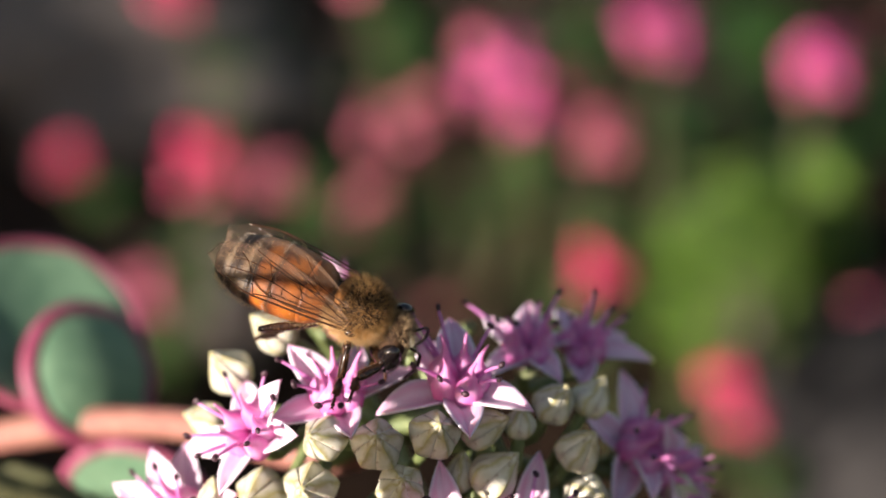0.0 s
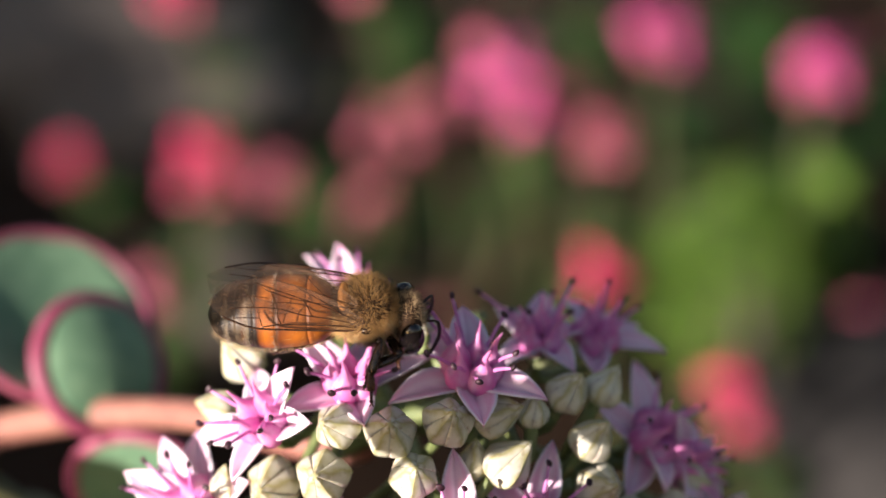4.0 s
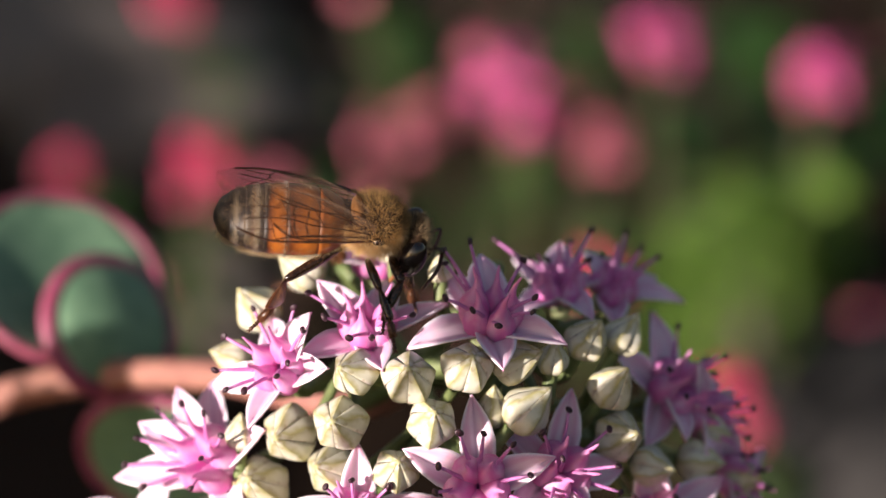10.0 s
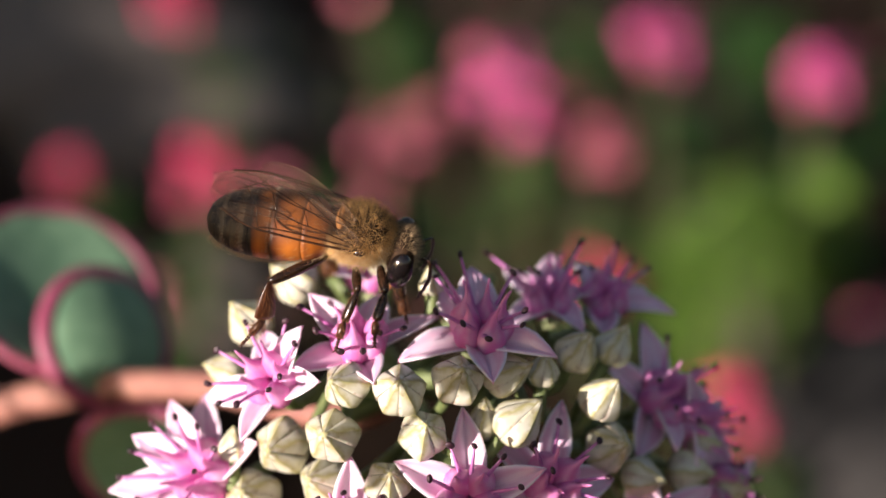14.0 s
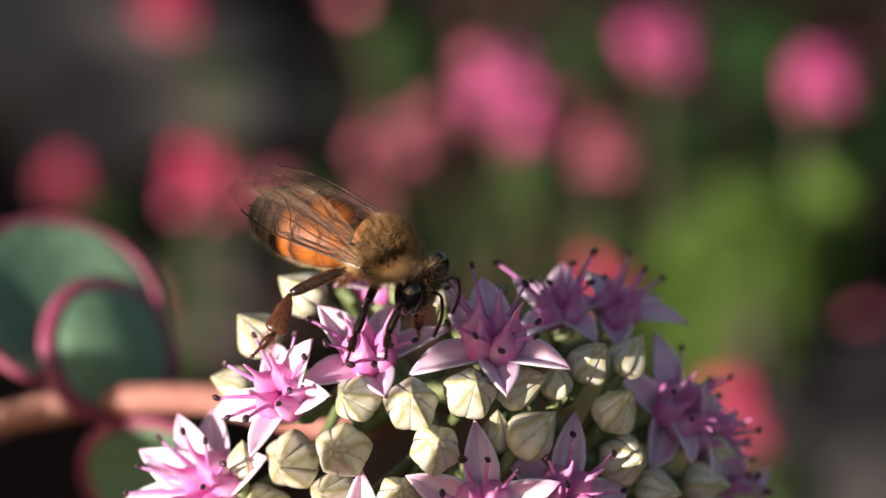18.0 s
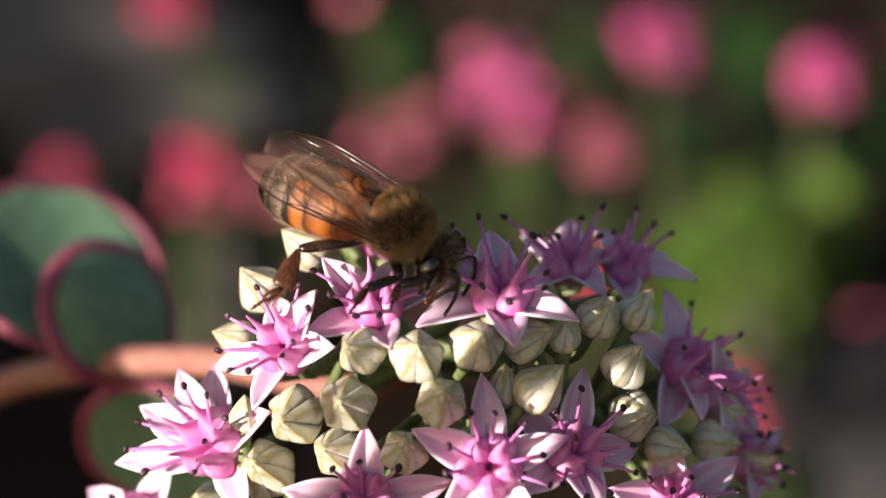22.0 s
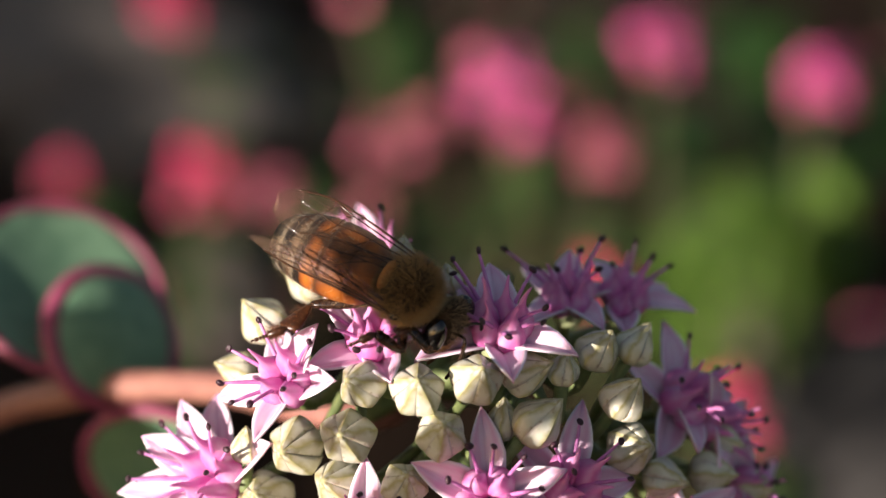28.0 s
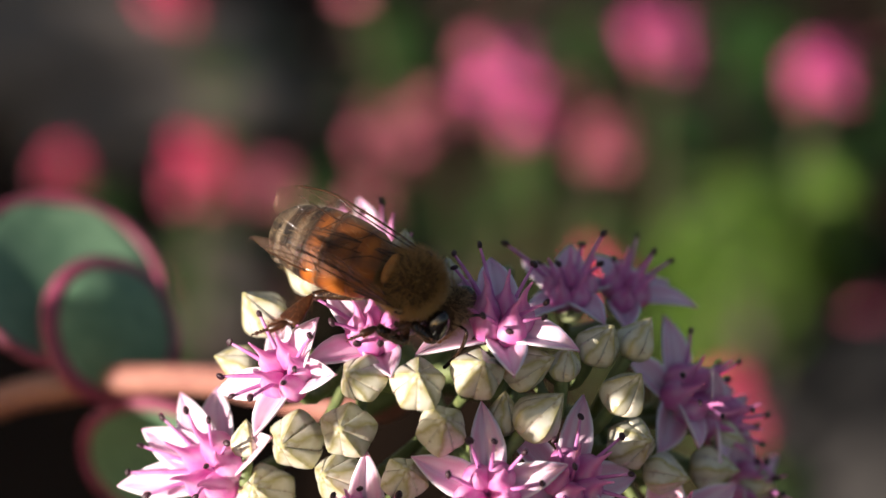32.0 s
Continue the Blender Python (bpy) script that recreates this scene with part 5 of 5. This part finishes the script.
    fv, hv = vein_mesh(9.1, 3.1, FORE_VEINS), vein_mesh(6.4, 2.0, HIND_VEINS)
    for s in (-1, 1):
        m = start @ wing_pose(s, WINGS[s][0][1:])
        w = part("forewing", fore, b, m, "clear brownish wing with dark veins")
        MOVING["wing", s] = w
        part("vein", fv, w, m, kind="stuff")
        flip = m @ pose(0.5 * MM, 1.3 * MM if s < 0 else 1.3 * MM, -0.15 * MM, 0, 0, 8)
        h = part("hindwing", hind, w, flip)
        part("vein", hv, w, flip, kind="stuff")
    # Legs.
    for i, (name, hip, pole, l1, l2, l3, feet) in enumerate(LEGS):
        rear = name == "hind_leg"
        thick = 0.38 if rear else 0.36
        femur = part(name, leg_piece("femur", l1, [(0, 0.20), (0.2, 0.8 * thick), (0.5, thick), (0.9, 0.8 * thick), (1, 0.5 * thick)], 0.8, M_CHITIN), b, start)
        tibia = part("tibia", leg_piece("tibia", l2, [(0, 0.12), (0.1, 0.22), (0.3, 0.40 if rear else 0.33), (0.7, 0.66 if rear else 0.38), (0.93, 0.70 if rear else 0.34), (1, 0.40 if rear else 0.2)], 0.26 if rear else 0.7, M_RUSSET if rear else M_CHITIN), femur, start, "broad dark russet shin" if rear else "")
        tarsus = part("tarsus", tarsus_mesh(l3, 0.26 if rear else 0.24, M_RUSSET), femur, start, "slim russet foot" if rear else "")
        part("bristles", leg_fur(l3 * 0.55, 0.5 if rear else 0.3, 40 + i), tarsus, start)
        part("bristles", leg_fur(l2, 0.62 if rear else 0.34, 30 + i), tibia, start)
        part("bristles", leg_fur(l1, 0.3, 20 + i), femur, start)
        MOVING["leg", i] = (femur, tibia, tarsus)


# Wings: time, length direction and blade normal in the bee's space.
WINGS = {-1: [
    (0, (-0.959, -0.130, 0.250), (0.0, -0.72, 0.69)),
    (0.5, (-0.959, -0.130, 0.250), (0.0, -0.72, 0.69)),
    (1, (-0.951, -0.130, 0.280), (0.0, -0.72, 0.69)),
    (2, (-0.930, -0.070, 0.360), (0.0, -0.72, 0.69)),
    (3.5, (-0.932, -0.090, 0.350), (0.0, -0.72, 0.69)),
    (6, (-0.974, -0.150, 0.170), (0.0, -0.62, 0.78)),
    (7, (-0.980, -0.130, 0.150), (0.0, -0.62, 0.78)),
    (8, (-0.985, -0.130, 0.110), (0.0, -0.62, 0.78)),
    (9, (-0.971, -0.170, 0.170), (0.0, -0.62, 0.78)),
    (10, (-0.965, -0.190, 0.180), (0.0, -0.62, 0.78)),
    (11, (-0.961, -0.190, 0.200), (0.0, -0.62, 0.78)),
    (12, (-0.926, -0.230, 0.300), (0.0, -0.62, 0.78)),
    (13, (-0.928, -0.190, 0.320), (0.0, -0.62, 0.78)),
    (14, (-0.916, -0.130, 0.380), (0.0, -0.62, 0.78)),
    (14.5, (-0.912, -0.130, 0.390), (0.0, -0.62, 0.78)),
    (16.5, (-0.983, -0.040, 0.180), (0.0, -0.78, 0.62)),
    (17, (-0.980, -0.060, 0.190), (0.0, -0.79, 0.61)),
    (17.5, (-0.977, -0.040, 0.210), (0.0, -0.79, 0.60)),
    (18, (-0.966, -0.060, 0.250), (0.0, -0.80, 0.59)),
    (18.5, (-0.972, -0.040, 0.230), (0.0, -0.81, 0.58)),
    (19, (-0.962, -0.040, 0.270), (0.0, -0.81, 0.57)),
    (19.5, (-0.959, -0.040, 0.280), (0.0, -0.82, 0.57)),
    (20, (-0.947, -0.040, 0.320), (0.0, -0.82, 0.56)),
    (20.5, (-0.950, -0.040, 0.310), (0.0, -0.83, 0.55)),
    (21, (-0.952, -0.060, 0.300), (0.0, -0.84, 0.54)),
    (21.5, (-0.942, -0.060, 0.330), (0.0, -0.84, 0.53)),
    (22, (-0.949, -0.060, 0.310), (0.0, -0.85, 0.52)),
    (22.5, (-0.949, -0.060, 0.310), (0.0, -0.88, 0.44)),
    (23, (-0.939, -0.060, 0.340), (0.0, -0.91, 0.36)),
    (23.5, (-0.949, -0.060, 0.310), (0.0, -0.94, 0.28)),
    (24, (-0.960, -0.080, 0.270), (0.0, -0.97, 0.20)),
    (24.5, (-0.964, -0.060, 0.260), (0.0, -0.97, 0.18)),
    (25, (-0.955, -0.060, 0.290), (0.0, -0.97, 0.15)),
    (25.5, (-0.966, -0.060, 0.250), (0.0, -0.97, 0.12)),
    (27.5, (-0.967, -0.040, 0.250), (0.0, -0.95, 0.30)),
    (28, (-0.962, -0.040, 0.270), (0.0, -0.95, 0.30)),
    (28.5, (-0.969, -0.060, 0.240), (0.0, -0.95, 0.30)),
    (29, (-0.977, -0.040, 0.210), (0.0, -0.95, 0.30)),
    (29.5, (-0.976, -0.060, 0.210), (0.0, -0.95, 0.30)),
    (30, (-0.977, -0.040, 0.210), (0.0, -0.95, 0.30)),
    (30.5, (-0.979, -0.040, 0.200), (0.0, -0.95, 0.30)),
    (31, (-0.983, -0.040, 0.180), (0.0, -0.95, 0.30)),
    (31.5, (-0.976, -0.060, 0.210), (0.0, -0.95, 0.30)),
    (32, (-0.989, -0.040, 0.140), (0.0, -0.95, 0.30)),
], 1: [
    (0, (-0.995, 0.090, 0.030), (0.0, 0.35, 0.94)),
    (0.5, (-0.993, 0.110, 0.040), (0.0, 0.35, 0.94)),
    (1, (-0.993, 0.110, 0.040), (0.0, 0.35, 0.94)),
    (2, (-0.993, 0.090, 0.070), (0.0, 0.35, 0.94)),
    (2.5, (-0.993, 0.110, 0.030), (0.0, 0.35, 0.94)),
    (3, (-0.993, 0.110, 0.040), (0.0, 0.35, 0.94)),
    (3.5, (-0.991, 0.090, 0.100), (0.0, 0.35, 0.94)),
    (5.5, (-0.980, 0.170, 0.100), (0.0, 0.35, 0.94)),
    (6, (-0.981, 0.150, 0.120), (0.0, 0.35, 0.94)),
    (6.5, (-0.983, 0.150, 0.110), (0.0, 0.35, 0.94)),
    (7, (-0.984, 0.150, 0.100), (0.0, 0.35, 0.94)),
    (7.5, (-0.982, 0.170, 0.080), (0.0, 0.35, 0.94)),
    (8, (-0.983, 0.170, 0.070), (0.0, 0.35, 0.94)),
    (8.5, (-0.984, 0.170, 0.050), (0.0, 0.35, 0.94)),
    (9, (-0.982, 0.170, 0.080), (0.0, 0.35, 0.94)),
    (9.5, (-0.982, 0.170, 0.080), (0.0, 0.35, 0.94)),
    (10, (-0.983, 0.170, 0.070), (0.0, 0.35, 0.94)),
    (10.5, (-0.985, 0.170, 0.030), (0.0, 0.35, 0.94)),
    (11, (-0.984, 0.170, 0.060), (0.0, 0.35, 0.94)),
    (11.5, (-0.982, 0.170, 0.080), (0.0, 0.35, 0.94)),
    (12, (-0.986, 0.150, 0.070), (0.0, 0.35, 0.94)),
    (12.5, (-0.986, 0.150, 0.070), (0.0, 0.35, 0.94)),
    (13, (-0.985, 0.150, 0.080), (0.0, 0.35, 0.94)),
    (13.5, (-0.985, 0.150, 0.090), (0.0, 0.35, 0.94)),
    (14, (-0.984, 0.130, 0.120), (0.0, 0.35, 0.94)),
    (14.5, (-0.984, 0.150, 0.100), (0.0, 0.35, 0.94)),
    (16.5, (-0.985, 0.070, 0.160), (0.0, 0.35, 0.94)),
    (17, (-0.987, 0.050, 0.150), (0.0, 0.35, 0.94)),
    (17.5, (-0.983, 0.070, 0.170), (0.0, 0.35, 0.94)),
    (18, (-0.983, 0.070, 0.170), (0.0, 0.35, 0.94)),
    (18.5, (-0.987, 0.090, 0.130), (0.0, 0.35, 0.94)),
    (19, (-0.985, 0.090, 0.150), (0.0, 0.35, 0.94)),
    (19.5, (-0.985, 0.110, 0.130), (0.0, 0.35, 0.94)),
    (20, (-0.982, 0.130, 0.140), (0.0, 0.35, 0.94)),
    (20.5, (-0.984, 0.110, 0.140), (0.0, 0.35, 0.94)),
    (21, (-0.986, 0.090, 0.140), (0.0, 0.35, 0.94)),
    (21.5, (-0.981, 0.110, 0.160), (0.0, 0.35, 0.94)),
    (22, (-0.974, 0.090, 0.210), (0.0, 0.35, 0.94)),
    (22.5, (-0.977, 0.110, 0.180), (0.0, 0.35, 0.94)),
    (23, (-0.974, 0.110, 0.200), (0.0, 0.35, 0.94)),
    (23.5, (-0.971, 0.090, 0.220), (0.0, 0.35, 0.94)),
    (24, (-0.964, 0.090, 0.250), (0.0, 0.35, 0.94)),
    (25, (-0.967, 0.110, 0.230), (0.0, 0.35, 0.94)),
    (25.5, (-0.969, 0.110, 0.220), (0.0, 0.35, 0.94)),
    (27.5, (-0.967, 0.110, 0.230), (0.0, 0.35, 0.94)),
    (28, (-0.959, 0.090, 0.270), (0.0, 0.35, 0.94)),
    (29, (-0.977, 0.110, 0.180), (0.0, 0.35, 0.94)),
    (30, (-0.967, 0.090, 0.240), (0.0, 0.35, 0.94)),
    (31, (-0.971, 0.110, 0.210), (0.0, 0.35, 0.94)),
    (32, (-0.974, 0.090, 0.210), (0.0, 0.35, 0.94)),
]}


def wing_pose(s, way):
    d, n = Vector(way[0]).normalized(), Vector(way[1])
    n = (n - d * n.dot(d)).normalized()
    y = n.cross(d)
    # The trailing edge lies towards the bee's midline.
    if y.y * s > 0:
        y, n = -y, -n
    n = d.cross(y)
    return Matrix.Translation(Vector((-0.1, s * 1.85, 0.40)) * MM) @ Matrix((d, y, n)).transposed().to_4x4()


bee()


def foot_at(feet, t):
    for (t0, a), (t1, c) in zip(feet, feet[1:]):
        if t <= t1:
            return Vector(a).lerp(Vector(c), (t - t0) / (t1 - t0))
    return Vector(feet[-1][1])


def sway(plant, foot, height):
    """Tilts an added shade shoot about its foot with the camera's drift, which shifts its shadows on the flower head.
    """
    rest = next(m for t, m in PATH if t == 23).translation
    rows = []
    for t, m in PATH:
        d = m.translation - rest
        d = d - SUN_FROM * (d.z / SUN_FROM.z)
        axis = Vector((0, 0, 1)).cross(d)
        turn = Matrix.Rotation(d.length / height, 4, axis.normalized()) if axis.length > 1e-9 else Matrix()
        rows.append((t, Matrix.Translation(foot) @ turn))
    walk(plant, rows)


def motions():
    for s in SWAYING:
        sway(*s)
    walk(MOVING["bee"], BEE_ROWS)
    # The head tips over towards the blossom as the bee leans, about its near eye.
    rows = []
    for t, yaw, z in HEAD_ROWS:
        tip = float(np.interp(t, [14.5, 17, 22, 25, 32], [0, 12, 22, 32, 34]))
        rows.append((t, pose(2.25 * MM, 0, z * MM, 0, 14, 0) @ pose(0, 0, 0, 0, 0, yaw) @ pose(0, -1.5 * MM, 0, -tip) @ pose(0, 1.5 * MM, 0)))
    walk(MOVING["head"], rows)
    for s in (-1, 1):
        walk(MOVING["wing", s], [(w[0], wing_pose(s, w[1:])) for w in WINGS[s]])
    for i, (name, hip, pole, l1, l2, l3, feet) in enumerate(LEGS):
        rows = ([], [], [])
        for t, m in BEE_ROWS:
            h = Vector(hip) * MM
            foot = m.inverted() @ foot_at(feet, t)
            up = (h * 0.5 + Vector(pole) * 1.2 * MM - foot).normalized()
            ankle = foot + up * l3 * MM * 0.85
            reach = ankle - h
            a, c, d = l1 * MM, l2 * MM, min(reach.length, (l1 + l2) * MM * 0.995)
            x = reach.normalized()
            along = (a * a - c * c + d * d) / (2 * d)
            out = Vector(pole) - x * Vector(pole).dot(x)
            knee = h + x * along + out.normalized() * math.sqrt(max(a * a - along * along, 0))
            ankle = h + x * d
            f = bone(h, knee, Vector(pole))
            rows[0].append((t, f))
            rows[1].append((t, f.inverted() @ bone(knee, ankle, Vector(pole))))
            rows[2].append((t, f.inverted() @ bone(ankle, ankle + (foot - ankle), Vector(pole))))
        for ob, r in zip(MOVING["leg", i], rows):
            walk(ob, r)


motions()
